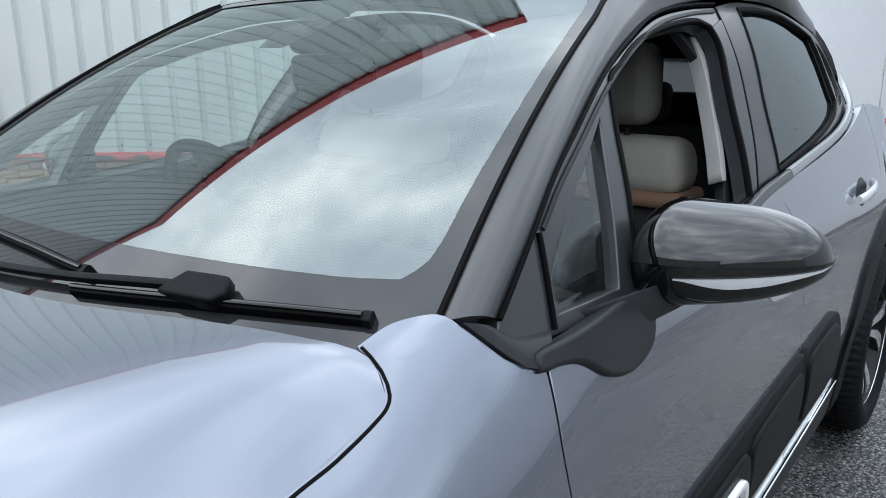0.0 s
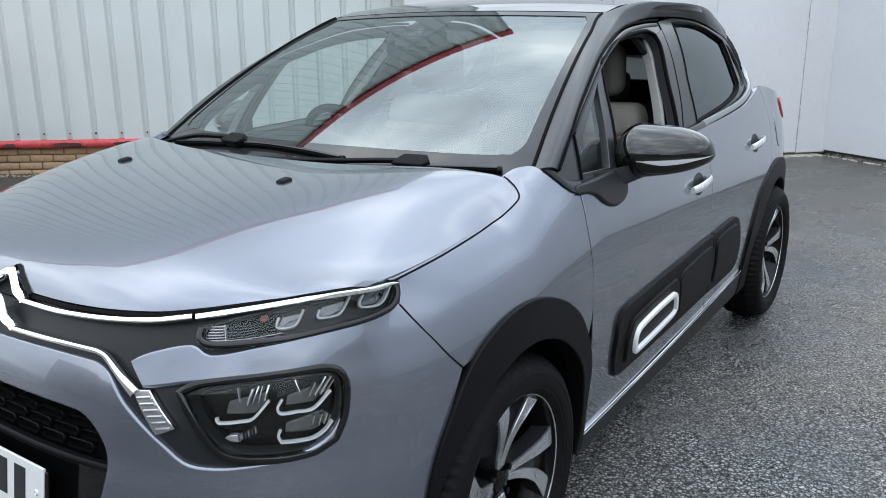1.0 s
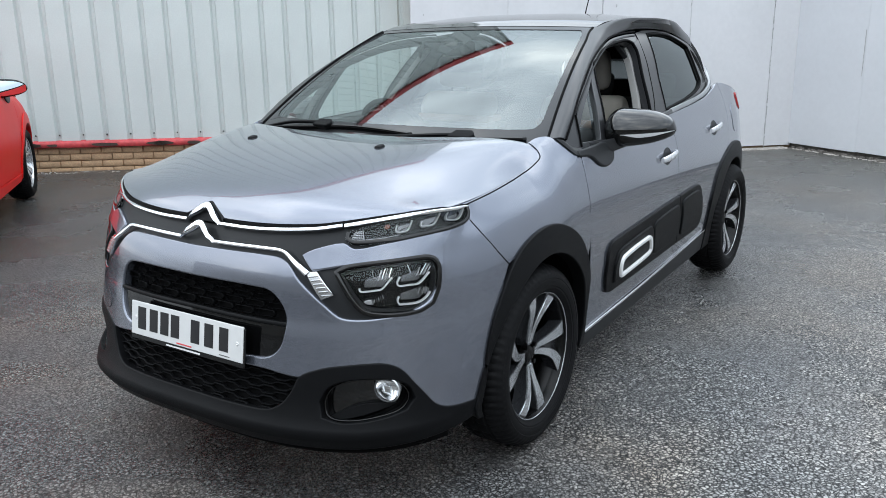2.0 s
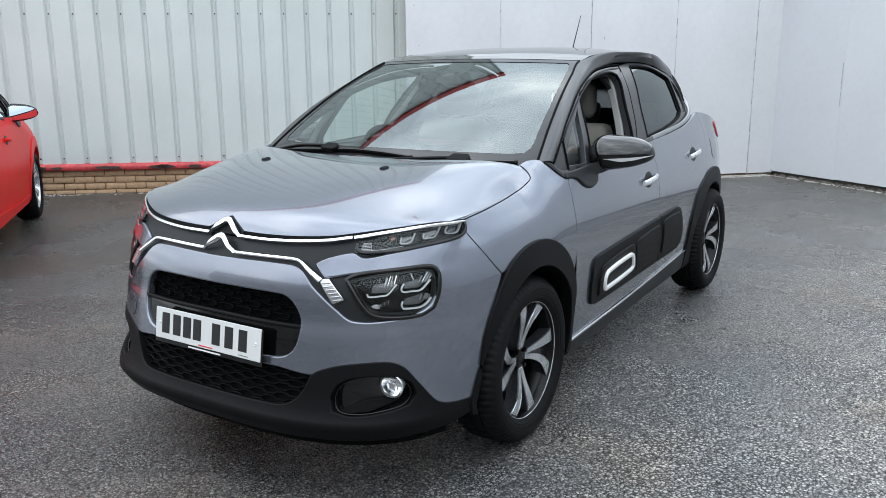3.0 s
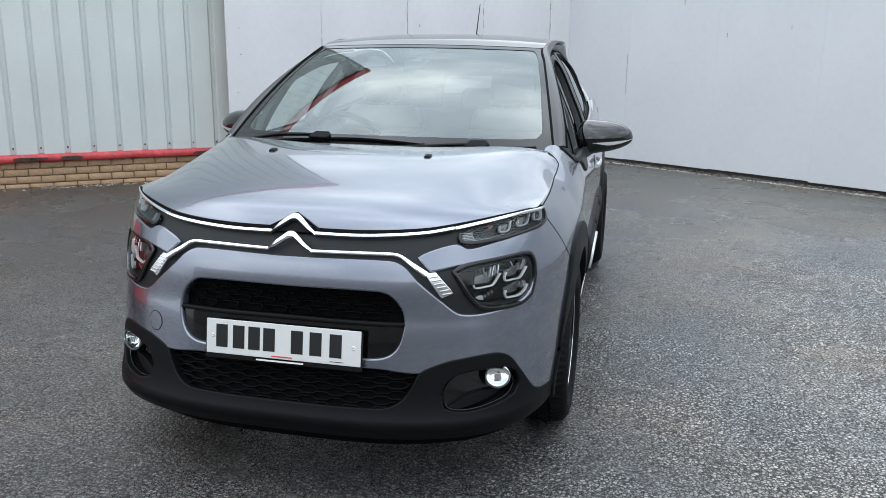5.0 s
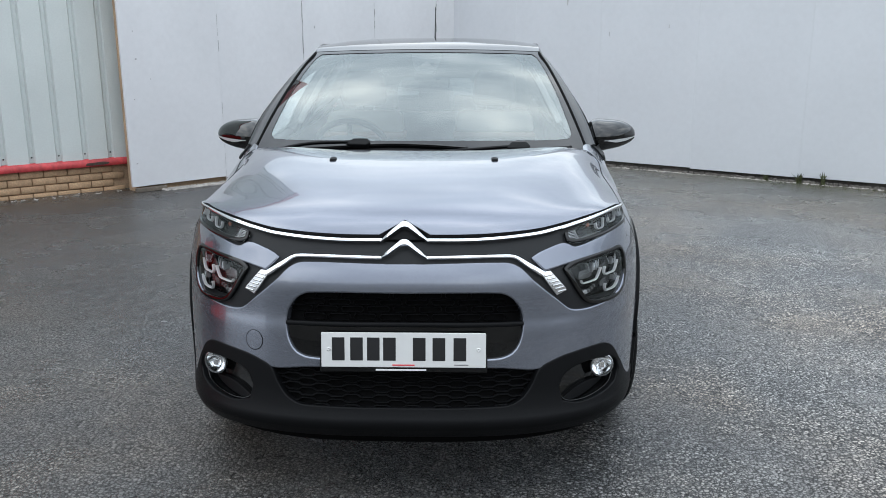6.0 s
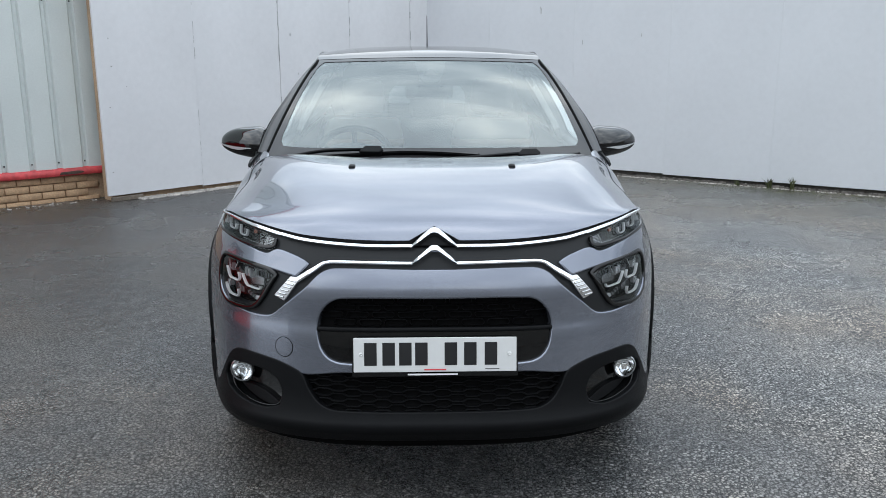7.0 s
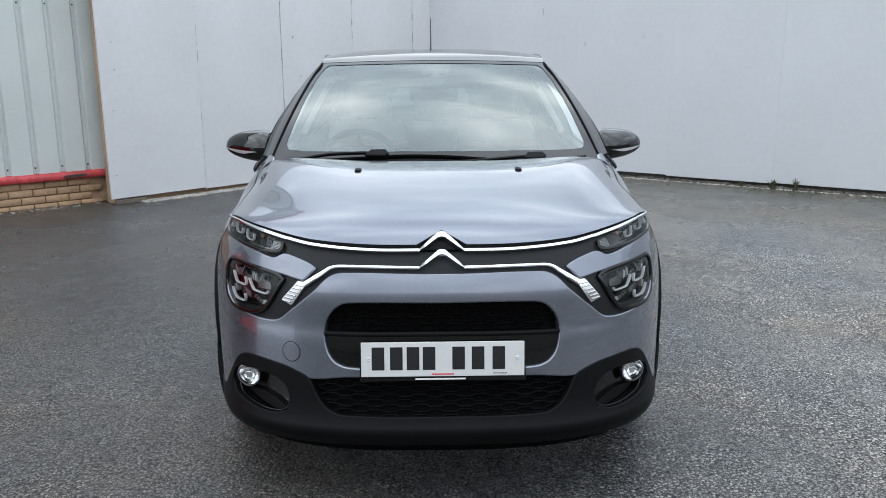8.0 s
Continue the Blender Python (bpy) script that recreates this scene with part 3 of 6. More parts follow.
def asphalt():
    m = bpy.data.materials.new("worn_asphalt")
    m.use_nodes = True
    n, l = m.node_tree.nodes, m.node_tree.links
    b = n["Principled BSDF"]
    tc = n.new("ShaderNodeTexCoord")

    def noise_tex(scale, detail=4.0, rough=0.55):
        t = n.new("ShaderNodeTexNoise")
        t.inputs["Scale"].default_value, t.inputs["Detail"].default_value, t.inputs["Roughness"].default_value = scale, detail, rough
        l.new(tc.outputs["Object"], t.inputs["Vector"])
        return t.outputs["Fac"]

    def ramp(value, stops):
        r = n.new("ShaderNodeValToRGB")
        r.color_ramp.elements[0].position, r.color_ramp.elements[0].color = stops[0][0], (*stops[0][1], 1)
        r.color_ramp.elements[1].position, r.color_ramp.elements[1].color = stops[-1][0], (*stops[-1][1], 1)
        for place, colour in stops[1:-1]:
            r.color_ramp.elements.new(place).color = (*colour, 1)
        l.new(value, r.inputs["Fac"])
        return r.outputs["Color"]

    def mix(f, a, c, how="MIX"):
        x = n.new("ShaderNodeMix")
        x.data_type, x.blend_type = "RGBA", how
        if isinstance(f, float):
            x.inputs["Factor"].default_value = f
        else:
            l.new(f, x.inputs["Factor"])
        l.new(a, x.inputs["A"])
        l.new(c, x.inputs["B"])
        return x.outputs["Result"]

    stones = n.new("ShaderNodeTexVoronoi")
    stones.inputs["Scale"].default_value, stones.inputs["Randomness"].default_value = 70.0, 0.95
    l.new(tc.outputs["Object"], stones.inputs["Vector"])
    tone = n.new("ShaderNodeRGBToBW")
    l.new(stones.outputs["Color"], tone.inputs["Color"])
    edges = n.new("ShaderNodeTexVoronoi")
    edges.feature = "DISTANCE_TO_EDGE"
    edges.inputs["Scale"].default_value, edges.inputs["Randomness"].default_value = 70.0, 0.95
    l.new(tc.outputs["Object"], edges.inputs["Vector"])
    gap = n.new("ShaderNodeMapRange")
    gap.inputs["From Min"].default_value, gap.inputs["From Max"].default_value = 0.02, 0.20
    gap.inputs["To Min"].default_value = 0.02
    l.new(edges.outputs["Distance"], gap.inputs["Value"])
    stone_colour = ramp(tone.outputs[0], ((0.15, (0.29, 0.281, 0.265)), (0.5, (0.41, 0.395, 0.37)), (0.85, (0.58, 0.56, 0.52))))
    dark_gap = n.new("ShaderNodeVectorMath")
    dark_gap.operation = "MULTIPLY"
    l.new(stone_colour, dark_gap.inputs[0])
    l.new(gap.outputs[0], dark_gap.inputs[1])
    stone_colour = dark_gap.outputs[0]
    pits = ramp(noise_tex(70, 2), ((0.38, (0.12, 0.12, 0.12)), (0.52, (1.0, 1.0, 1.0))))
    stone_colour = mix(1.0, stone_colour, pits, "MULTIPLY")
    tar_colour = ramp(noise_tex(60), ((0.3, (0.012, 0.0115, 0.0113)), (0.7, (0.032, 0.0305, 0.0295))))
    worn = n.new("ShaderNodeMapRange")
    worn.inputs["From Min"].default_value, worn.inputs["From Max"].default_value = 0.38, 0.62
    l.new(noise_tex(0.55, 5), worn.inputs["Value"])
    split = n.new("ShaderNodeSeparateXYZ")
    l.new(tc.outputs["Object"], split.inputs[0])
    # share of stone colour falls towards -x, so the asphalt gets darker there
    x_share = n.new("ShaderNodeMapRange")
    x_share.interpolation_type = "SMOOTHSTEP"
    x_share.inputs["From Min"].default_value, x_share.inputs["From Max"].default_value = 0.0, 2.6
    x_share.inputs["To Min"].default_value = 0.16
    l.new(split.outputs["X"], x_share.inputs["Value"])
    stone_share = n.new("ShaderNodeMath")
    stone_share.operation = "MULTIPLY_ADD"
    l.new(worn.outputs[0], stone_share.inputs[0])
    stone_share.inputs[1].default_value = 0.16
    l.new(x_share.outputs[0], stone_share.inputs[2])
    clampf = n.new("ShaderNodeMath")
    clampf.operation, clampf.use_clamp = "MULTIPLY", True
    l.new(stone_share.outputs[0], clampf.inputs[0])
    clampf.inputs[1].default_value = 0.95
    colour = mix(clampf.outputs[0], tar_colour, stone_colour)
    broad = ramp(noise_tex(1.7, 6), ((0.3, (0.72, 0.72, 0.73)), (0.7, (1.2, 1.19, 1.17))))
    colour = mix(1.0, colour, broad, "MULTIPLY")
    lumps = ramp(noise_tex(11, 3, 0.6), ((0.32, (0.70, 0.70, 0.71)), (0.66, (1.24, 1.23, 1.22))))
    colour = mix(1.0, colour, lumps, "MULTIPLY")
    tints = ramp(noise_tex(0.9, 3), ((0.36, (0.94, 1.0, 1.07)), (0.5, (1.0, 1.0, 1.0)), (0.64, (1.10, 1.0, 0.90))))
    colour = mix(1.0, colour, tints, "MULTIPLY")
    # silt and moss that has gathered in front of the long white wall
    away = n.new("ShaderNodeVectorMath")
    away.operation = "DOT_PRODUCT"
    away.inputs[1].default_value = WHITE_B.n
    l.new(tc.outputs["Object"], away.inputs[0])
    silt = n.new("ShaderNodeMapRange")
    silt.interpolation_type = "SMOOTHSTEP"
    start = WHITE_B.p.dot(WHITE_B.n)
    silt.inputs["From Min"].default_value, silt.inputs["From Max"].default_value = start + 0.1, start + 3.2
    silt.inputs["To Min"].default_value, silt.inputs["To Max"].default_value = 0.7, 0.0
    l.new(away.outputs["Value"], silt.inputs["Value"])
    patchy = n.new("ShaderNodeMath")
    patchy.operation, patchy.use_clamp = "MULTIPLY", True
    l.new(silt.outputs[0], patchy.inputs[0])
    spread = n.new("ShaderNodeMapRange")
    spread.inputs["From Min"].default_value, spread.inputs["From Max"].default_value = 0.30, 0.62
    spread.inputs["To Min"].default_value, spread.inputs["To Max"].default_value = 0.25, 1.0
    l.new(noise_tex(2.3, 6), spread.inputs["Value"])
    l.new(spread.outputs[0], patchy.inputs[1])
    moss_colour = ramp(noise_tex(30), ((0.35, (0.045, 0.044, 0.034)), (0.65, (0.13, 0.122, 0.092))))
    colour = mix(patchy.outputs[0], colour, moss_colour)
    l.new(colour, b.inputs["Base Color"])
    rr = n.new("ShaderNodeMapRange")
    rr.inputs["From Min"].default_value, rr.inputs["From Max"].default_value = 0.35, 0.7
    rr.inputs["To Min"].default_value, rr.inputs["To Max"].default_value = 0.20, 0.36
    l.new(noise_tex(1.1, 5), rr.inputs["Value"])
    l.new(rr.outputs[0], b.inputs["Roughness"])
    # stone tops shine, the tar between them hardly does
    shine = n.new("ShaderNodeMath")
    shine.operation = "MULTIPLY"
    l.new(gap.outputs[0], shine.inputs[0])
    l.new(pits, shine.inputs[1])
    sheen = n.new("ShaderNodeMapRange")
    sheen.inputs["To Min"].default_value, sheen.inputs["To Max"].default_value = 0.16, 1.0
    l.new(shine.outputs[0], sheen.inputs["Value"])
    l.new(sheen.outputs[0], b.inputs["Specular IOR Level"])
    b.inputs["IOR"].default_value = 1.75
    h = n.new("ShaderNodeMath")
    h.operation = "MULTIPLY_ADD"
    l.new(stones.outputs["Distance"], h.inputs[0])
    h.inputs[1].default_value = -0.9
    l.new(noise_tex(240, 2), h.inputs[2])
    bp = n.new("ShaderNodeBump")
    bp.inputs["Strength"].default_value, bp.inputs["Distance"].default_value = 0.8, 0.006
    l.new(h.outputs[0], bp.inputs["Height"])
    l.new(bp.outputs[0], b.inputs["Normal"])
    return m


ASPHALT = asphalt()
SHEETING = material("pale_green_grey_sheeting", (0.56, 0.60, 0.585), 0.42, 0.0, grain=0.03, grain_scale=60, stain=0.06, stain_scale=1.2, bump=0.08, bump_scale=12)
TRIM_RED = material("peeling_red_paint", (0.50, 0.055, 0.06), 0.5, grain=0.25, grain_scale=25, stain=0.2, stain_scale=5, bump=0.5, bump_scale=60)
RUST = material("bare_rusty_edge", (0.055, 0.035, 0.028), 0.8, grain=0.4, grain_scale=50, stain=0.3, stain_scale=8)
BRICK = material("buff_brick", (0.43, 0.285, 0.17), 0.85, grain=0.18, grain_scale=60, stain=0.18, stain_scale=4, bump=0.6, bump_scale=120, random_piece=0.09)
MORTAR = material("mortar", (0.40, 0.28, 0.18), 0.9, grain=0.2, grain_scale=60, stain=0.2, stain_scale=3)
BOARD = material("white_painted_board", (0.66, 0.66, 0.675), 0.5, grain=0.025, grain_scale=18, stain=0.05, stain_scale=0.9, bump=0.06, bump_scale=8)
BOARD_B = material("white_painted_sheet", (0.60, 0.615, 0.64), 0.4, grain=0.02, grain_scale=18, stain=0.04, stain_scale=0.8, bump=0.05, bump_scale=8)
SEALANT = material("dirty_joint", (0.42, 0.42, 0.42), 0.8, grain=0.4, grain_scale=30, stain=0.3, stain_scale=6)
STONE = material("dark_foot_stone", (0.10, 0.09, 0.08), 0.9, grain=0.4, grain_scale=30, stain=0.3, stain_scale=5, bump=0.8, bump_scale=40)
GRIT = material("pale_grit", (0.40, 0.37, 0.34), 0.9, grain=0.4, grain_scale=60, stain=0.3, stain_scale=6)
MOSS = material("moss_and_weeds", (0.075, 0.085, 0.035), 0.9, grain=0.4, grain_scale=50, stain=0.3, stain_scale=5)
WOOD = material("weathered_batten", (0.15, 0.125, 0.10), 0.85, grain=0.3, grain_scale=40, stain=0.2, stain_scale=6)
STEEL = material("dull_screw", (0.06, 0.06, 0.06), 0.5, 0.5)

bm = bmesh.new()
for i in range(25):
    for j in range(25):
        bm.verts.new(((i - 12) * 25.0, (j - 12) * 25.0, 0))
bm.verts.ensure_lookup_table()
for i in range(24):
    for j in range(24):
        bm.faces.new([bm.verts[k] for k in (i * 25 + j, (i + 1) * 25 + j, (i + 1) * 25 + j + 1, i * 25 + j + 1)])
tagged(part("ground", bm, ASPHALT), "worn grey asphalt yard with exposed stones", "ground", kind="structure")


def sheet_piece(s0, width, z0, pitch=0.2525, deep=0.032):
    """One profiled sheet: flat pans and narrow sunk ribs."""
    xs = []
    k = int(round(width / pitch))
    for i in range(k):
        x = i * pitch
        xs += [(x, 0), (x + .178, 0), (x + .196, deep), (x + .226, deep), (x + .242, 0)]
    xs.append((width + .012, -.0015))
    verts, faces = [], []
    rows = 8
    for j in range(rows + 1):
        for x, y in xs:
            z = z0 + (verge(s0 + x) - z0) * j / rows
            verts.append(Vector((x, y + 0.002 * math.sin(3.1 * x + 2.3 * z), z)))
    w = len(xs)
    for j in range(rows):
        for i in range(w - 1):
            a = j * w + i
            faces.append([a, a + 1, a + w + 1, a + w])
    m = make(verts, faces, False)
    return m


def board(width, z0, z1, thick=0.03, edge=0.003):
    bm = box_bm(0, width, -thick, 0, z0, z1, edge, 1)
    return bm


bm = bmesh.new()
gable = [(-9.2, 0), (4.62, 0), (4.62, verge(4.62)), (APEX, verge(APEX)), (-9.2, verge(-9.2))]
bm.faces.new([bm.verts.new((x, .06, z)) for x, z in gable])
r = bmesh.ops.extrude_face_region(bm, geom=bm.faces[:])
bmesh.ops.translate(bm, verts=[v for v in r["geom"] if isinstance(v, bmesh.types.BMVert)], vec=(0, .24, 0))
bmesh.ops.recalc_face_normals(bm, faces=bm.faces)
wall_west = part("wall_west", bm, MORTAR)
wall_west.matrix_basis = SHEET.frame_matrix()
tagged(wall_west, "works building gable clad in pale green-grey profiled sheeting over brick", "wall", kind="structure")
for i in range(14):
    s0 = -9.191 + 1.01 * i
    ob = part("sheet", sheet_piece(s0, 1.01 if i < 13 else .76, .30), SHEETING, wall_west)
    ob.location = (s0, 0, 0)
fix = bmesh.new()
for i in range(-12, 18):
    for z in (0.40, 1.98, 3.6):
        x = i * .2525 - .101 + .211
        r = bmesh.ops.create_cone(fix, segments=8, radius1=.009, radius2=.006, depth=.010, cap_ends=True)
        bmesh.ops.transform(fix, matrix=pose(x, .024, z, 90), verts=r["verts"])
tagged(part("sheet_screws", fix, STEEL, wall_west), kind="stuff")

# red drip trim under the sheets, dented and peeling
rng = random.Random(4)
verts, faces = [], []
n = 190
for i in range(n + 1):
    x = -9.0 + 13.36 * i / n
    dent = noise.noise(Vector((x * 2.3, 0, 0))) * .5 + noise.noise(Vector((x * 7, 3, 0))) * .35
    low = .268 + .012 * dent
    out = -.030 + .010 * noise.noise(Vector((x * 3.1, 9, 0)))
    for y, z in ((.02, .345), (-.012, .338), (out, .318 + .006 * dent), (out - .004, low + .02), (out + .006, low), (.05, low + .002)):
        verts.append(Vector((x, y, z)))
for i in range(n):
    for k in range(5):
        a = i * 6 + k
        faces.append([a, a + 6, a + 7, a + 1])
part("trim", soften(make(verts, faces), 50), TRIM_RED, wall_west, "dented red-painted drip trim, paint peeling")
bm = bmesh.new()
for k in range(16):
    x = rng.choice((-7.6, -6.1, .35, .9, 1.3, 1.55, 1.9, 2.3, 2.6, .1, 3.9, -.4)) + rng.uniform(-.12, .12)
    w, h = rng.uniform(.06, .22), rng.uniform(.015, .035)
    pts = [(x + w * math.cos(a) * rng.uniform(.7, 1.1), -.0415, .296 + h * math.sin(a) * rng.uniform(.6, 1.0)) for a in [i * math.pi / 5 for i in range(10)]]
    bm.faces.new([bm.verts.new(p) for p in pts])
r = bmesh.ops.extrude_face_region(bm, geom=bm.faces[:])
bmesh.ops.translate(bm, verts=[v for v in r["geom"] if isinstance(v, bmesh.types.BMVert)], vec=(0, .012, 0))
bmesh.ops.recalc_face_normals(bm, faces=bm.faces)
part("bare_patches", bm, RUST, wall_west, "rusty bare metal where paint has gone")
for s0, s1 in ((-9.3, APEX), (APEX, 4.72)):
    bm = box_bm(s0, s1, -.12, .32, -.02, .30, .01, 1)
    for v in bm.verts:
        v.co.z += verge(max(-9.2, min(4.7, v.co.x)))
    bm.normal_update()
    part("fascia", bm, TRIM_RED, wall_west, "red-painted board along the gable's edge")
part("corner_trim", box_bm(4.50, 4.64, -.06, .32, .34, EAVE - .02, .008, 1), SHEETING, wall_west)

# white boarded walls
wall_north = part("wall_north", box_bm(-.20, 4.62, 0.03, 0.20, 0, 3.3), MORTAR)
wall_north.matrix_basis = WHITE_A.frame_matrix()
tagged(wall_north, "tall wall of white painted boards with dirty joints", "wall", kind="structure")
for s0, s1, foot, lift in ((-.27, .82, .060, .012), (.82, 1.94, .045, .0), (1.94, 3.04, .04, .004), (3.04, 4.13, .035, .0), (4.13, 4.50, .03, .003)):
    ob = part("board", board(s1 - s0 - .004, foot, 3.3), BOARD, wall_north)
    ob.location = (s0, -lift, 0)
bm = bmesh.new()
for s in (.82, 1.94, 3.04, 4.13):
    z = .08
    while z < 3.2:
        h = rng.uniform(.03, .16)
        x, w = s - .004 + rng.uniform(-.004, .004), rng.uniform(.004, .012)
        if rng.random() < (.75 if s < 1 else .45):
            bmesh.ops.transform(bm, matrix=pose(x, -.036, z), verts=bmesh.ops.create_cube(bm, size=1.0, matrix=Matrix.Diagonal((w, .006, h, 1)))["verts"])
        z += h * 1.2
tagged(part("joint_sealant", bm, SEALANT, wall_north), kind="stuff")
bm = bmesh.new()
for s, z, w, h in ((-.18, 2.05, .012, .012), (-.13, 1.62, .010, .016), (-.12, 1.35, .016, .012), (-.17, .95, .012, .010), (.02, 1.15, .008, .008), (-.2, .3, .015, .010), (2.1, 1.7, .01, .03), (2.2, 1.25, .012, .02)):
    bmesh.ops.transform(bm, matrix=pose(s, -.043, z), verts=bmesh.ops.create_cube(bm, size=1.0, matrix=Matrix.Diagonal((w, .006, h, 1)))["verts"])
tagged(part("scuffs", bm, SEALANT, wall_north), kind="stuff")

wall_east = part("wall_east", box_bm(0, 16.0, 0.03, 0.20, 0, 3.3), STONE)
wall_east.matrix_basis = WHITE_B.frame_matrix()
tagged(wall_east, "long wall of smooth white painted sheets on a stone foot", "wall", kind="structure")
edges = [0.03, 1.02, 2.24, 3.46, 4.68, 5.90, 7.12, 8.34, 9.56, 10.78, 12.0, 13.2, 14.4, 15.6]
for k, (s0, s1) in enumerate(zip(edges, edges[1:])):
    ob = part("board", board(s1 - s0 - .0006, .055 + .006 * (k % 3), 3.3, .028, .0008), BOARD_B, wall_east)
    ob.location = (s0, 0, 0)
bm = bmesh.new()
for s, z, w, h in ((1.77, 2.01, .012, .075), (1.76, 2.05, .008, .03), (2.35, 1.62, .006, .05), (1.0, 1.15, .006, .5), (3.1, 1.7, .006, .04)):
    bmesh.ops.transform(bm, matrix=pose(s, -.031, z), verts=bmesh.ops.create_cube(bm, size=1.0, matrix=Matrix.Diagonal((w, .005, h, 1)))["verts"])
tagged(part("scuffs", bm, SEALANT, wall_east), kind="stuff")


def rubble(name, wall, s0, s1, count, size, out0, out1, mat, seed, label, up=.5):
    r = random.Random(seed)
    verts, faces = [], []
    for _ in range(count):
        s, o, h = r.uniform(s0, s1), r.uniform(out0, out1), size * r.uniform(.4, 1.3)
        c = wall.at(s, o, h * up * .6)
        ring = [Vector((math.cos(a) * h * r.uniform(.7, 1.2), math.sin(a) * h * r.uniform(.7, 1.2), 0)) for a in [i * math.pi / 2.5 + r.random() for i in range(5)]]
        k = len(verts)
        verts += [c + v - Vector((0, 0, h * up)) for v in ring] + [c + v * .6 + Vector((0, 0, h * up * r.uniform(.5, 1))) for v in ring]
        faces += [[k + i, k + (i + 1) % 5, k + 5 + (i + 1) % 5, k + 5 + i] for i in range(5)] + [[k + 5 + i for i in range(5)]]
    return tagged(part(name, make(verts, faces, False), mat), label, "rubble", kind="stuff")


rubble("grit", WHITE_A, .05, 4.4, 2600, .017, .02, .15, GRIT, 1, "pale grit and chippings along the white wall's foot", .45)
rubble("grit", SHEET, -1.2, 4.2, 260, .012, .02, .16, GRIT, 2, "loose chippings along the brick plinth", .4)
rubble("foot_stones", WHITE_B, .1, 9.0, 900, .030, .0, .05, STONE, 3, "dark stones along the wall's foot", .5)
rubble("grit", WHITE_B, .1, 9.0, 900, .014, .05, .11, GRIT, 5, "pale grit beside the dark foot stones", .3)
batten = part("batten", box_bm(-.24, .10, -.05, -.02, .0, .045, .004, 1), WOOD)
batten.matrix_basis = WHITE_A.frame_matrix()
tagged(batten, "short weathered timber batten under the white board", "timber")

# thin moss and a few weeds by the long wall
r8 = random.Random(8)
verts, faces = [], []
for k in range(2600):
    s = r8.gauss(5.1, 1.1)
    o = abs(r8.gauss(.12, .22)) + .05
    c = WHITE_B.at(s, o, .001)
    h, w, a = r8.uniform(.003, .012), r8.uniform(.002, .005), r8.uniform(0, 6.3)
    d, q = Vector((math.cos(a), math.sin(a), 0)) * w, Vector((r8.uniform(-1, 1), r8.uniform(-1, 1), 0)) * h * .7
    i = len(verts)
    verts += [c - d, c + d, c + q + Vector((0, 0, h))]
    faces.append([i, i + 1, i + 2])
tagged(part("moss", make(verts, faces, False), MOSS), "thin moss on the asphalt by the long wall", "moss", kind="stuff")
for s, o, tall in ((4.70, .07, .13), (4.95, .08, .16), (4.35, .07, .08), (5.9, .08, .07)):
    verts, faces = [], []
    for k in range(26):
        a, lean, hgt = r8.uniform(0, 6.3), r8.uniform(.1, .7), tall * r8.uniform(.4, 1)
        base = Vector((r8.uniform(-.02, .02), r8.uniform(-.02, .02), 0))
        out = Vector((math.cos(a), math.sin(a), 0))
        sd = Vector((-out.y, out.x, 0)) * .004
        p1, p2 = base + out * hgt * lean * .3 + Vector((0, 0, hgt * .6)), base + out * hgt * lean + Vector((0, 0, hgt))
        i = len(verts)
        verts += [base - sd, base + sd, p1 + sd * 1.4, p1 - sd * 1.4, p2]
        faces += [[i, i + 1, i + 2, i + 3], [i + 3, i + 2, i + 4]]
    weed = part("weed", make(verts, faces, False), MOSS)
    weed.location = WHITE_B.at(s, o, 0)
    tagged(weed, "small dry green weed growing at the wall's foot", "weed", "weeds along the wall")

# unseen plain walls, added to close the open sides and shape light and reflections
YARD = material("unseen_yard_wall", (0.34, 0.325, 0.30), 0.85, grain=0.2, grain_scale=20, stain=0.2, stain_scale=0.8)
for name, corner, turn_z, length, tall in (("unseen_wall_south", (-15, -13, 0), 0, 28, 4.4), ("unseen_wall_side", (13, -13, 0), 90, 18, 2.6)):
    bm = box_bm(0, length, -.15, .15, 0, tall, .01, 1)
    ob = part(name, bm, YARD)
    ob.matrix_basis = pose(*corner, 0, 0, turn_z)
    tagged(ob, "unseen plain weathered brown wall, added to close the yard and shape reflections", "wall", kind="structure")

# ---- the hatchbacks ----
def flank_surf(u, w):
    """The body, also on the far side for negative u."""
    if u < 0:
        p = body(-u, w)
        return Vector((-p.x, p.y, p.z))
    return body(u, w)


def mirrored(half):
    """A closed outline from its half, which runs from the middle round and back to the middle."""
    return half + [(-a, b) for a, b in half[::-1] if abs(a) > 1e-6]


ARCH_OUT = [(1.062, .235), (1.048, .389), (1.052, .507), (1.089, .616), (1.173, .716), (1.295, .767), (1.444, .777), (1.573, .745),
            (1.677, .680), (1.745, .582), (1.785, .471), (1.800, .334), (1.806, .235)]
AXLE_U, REAR_U, AXLE_Z = 1.408, 3.952, .316
BUMPER = mirrored([(0, .771), (.322, .774), (.368, .759), (.415, .715), (.497, .648), (.542, .614), (.585, .606), (.66, .609), (.76, .624),
                   (.818, .652), (.842, .70), (.840, .74), (.822, .772), (.79, .786), (.762, .788), (.557, .770), (.455, .752), (.415, .787), (.450, .803), (.526, .821),
                   (.566, .806), (.651, .820), (.830, .849), (.922, .861), (1.012, .797), (1.130, .708), (1.087, .620), (1.049, .507), (1.045, .389),
                   (1.058, .305), (.925, .316), (.860, .340), (.785, .413), (.732, .467), (.676, .486), (.543, .476), (.479, .459), (.436, .440), (.30, .452), (0, .452)])
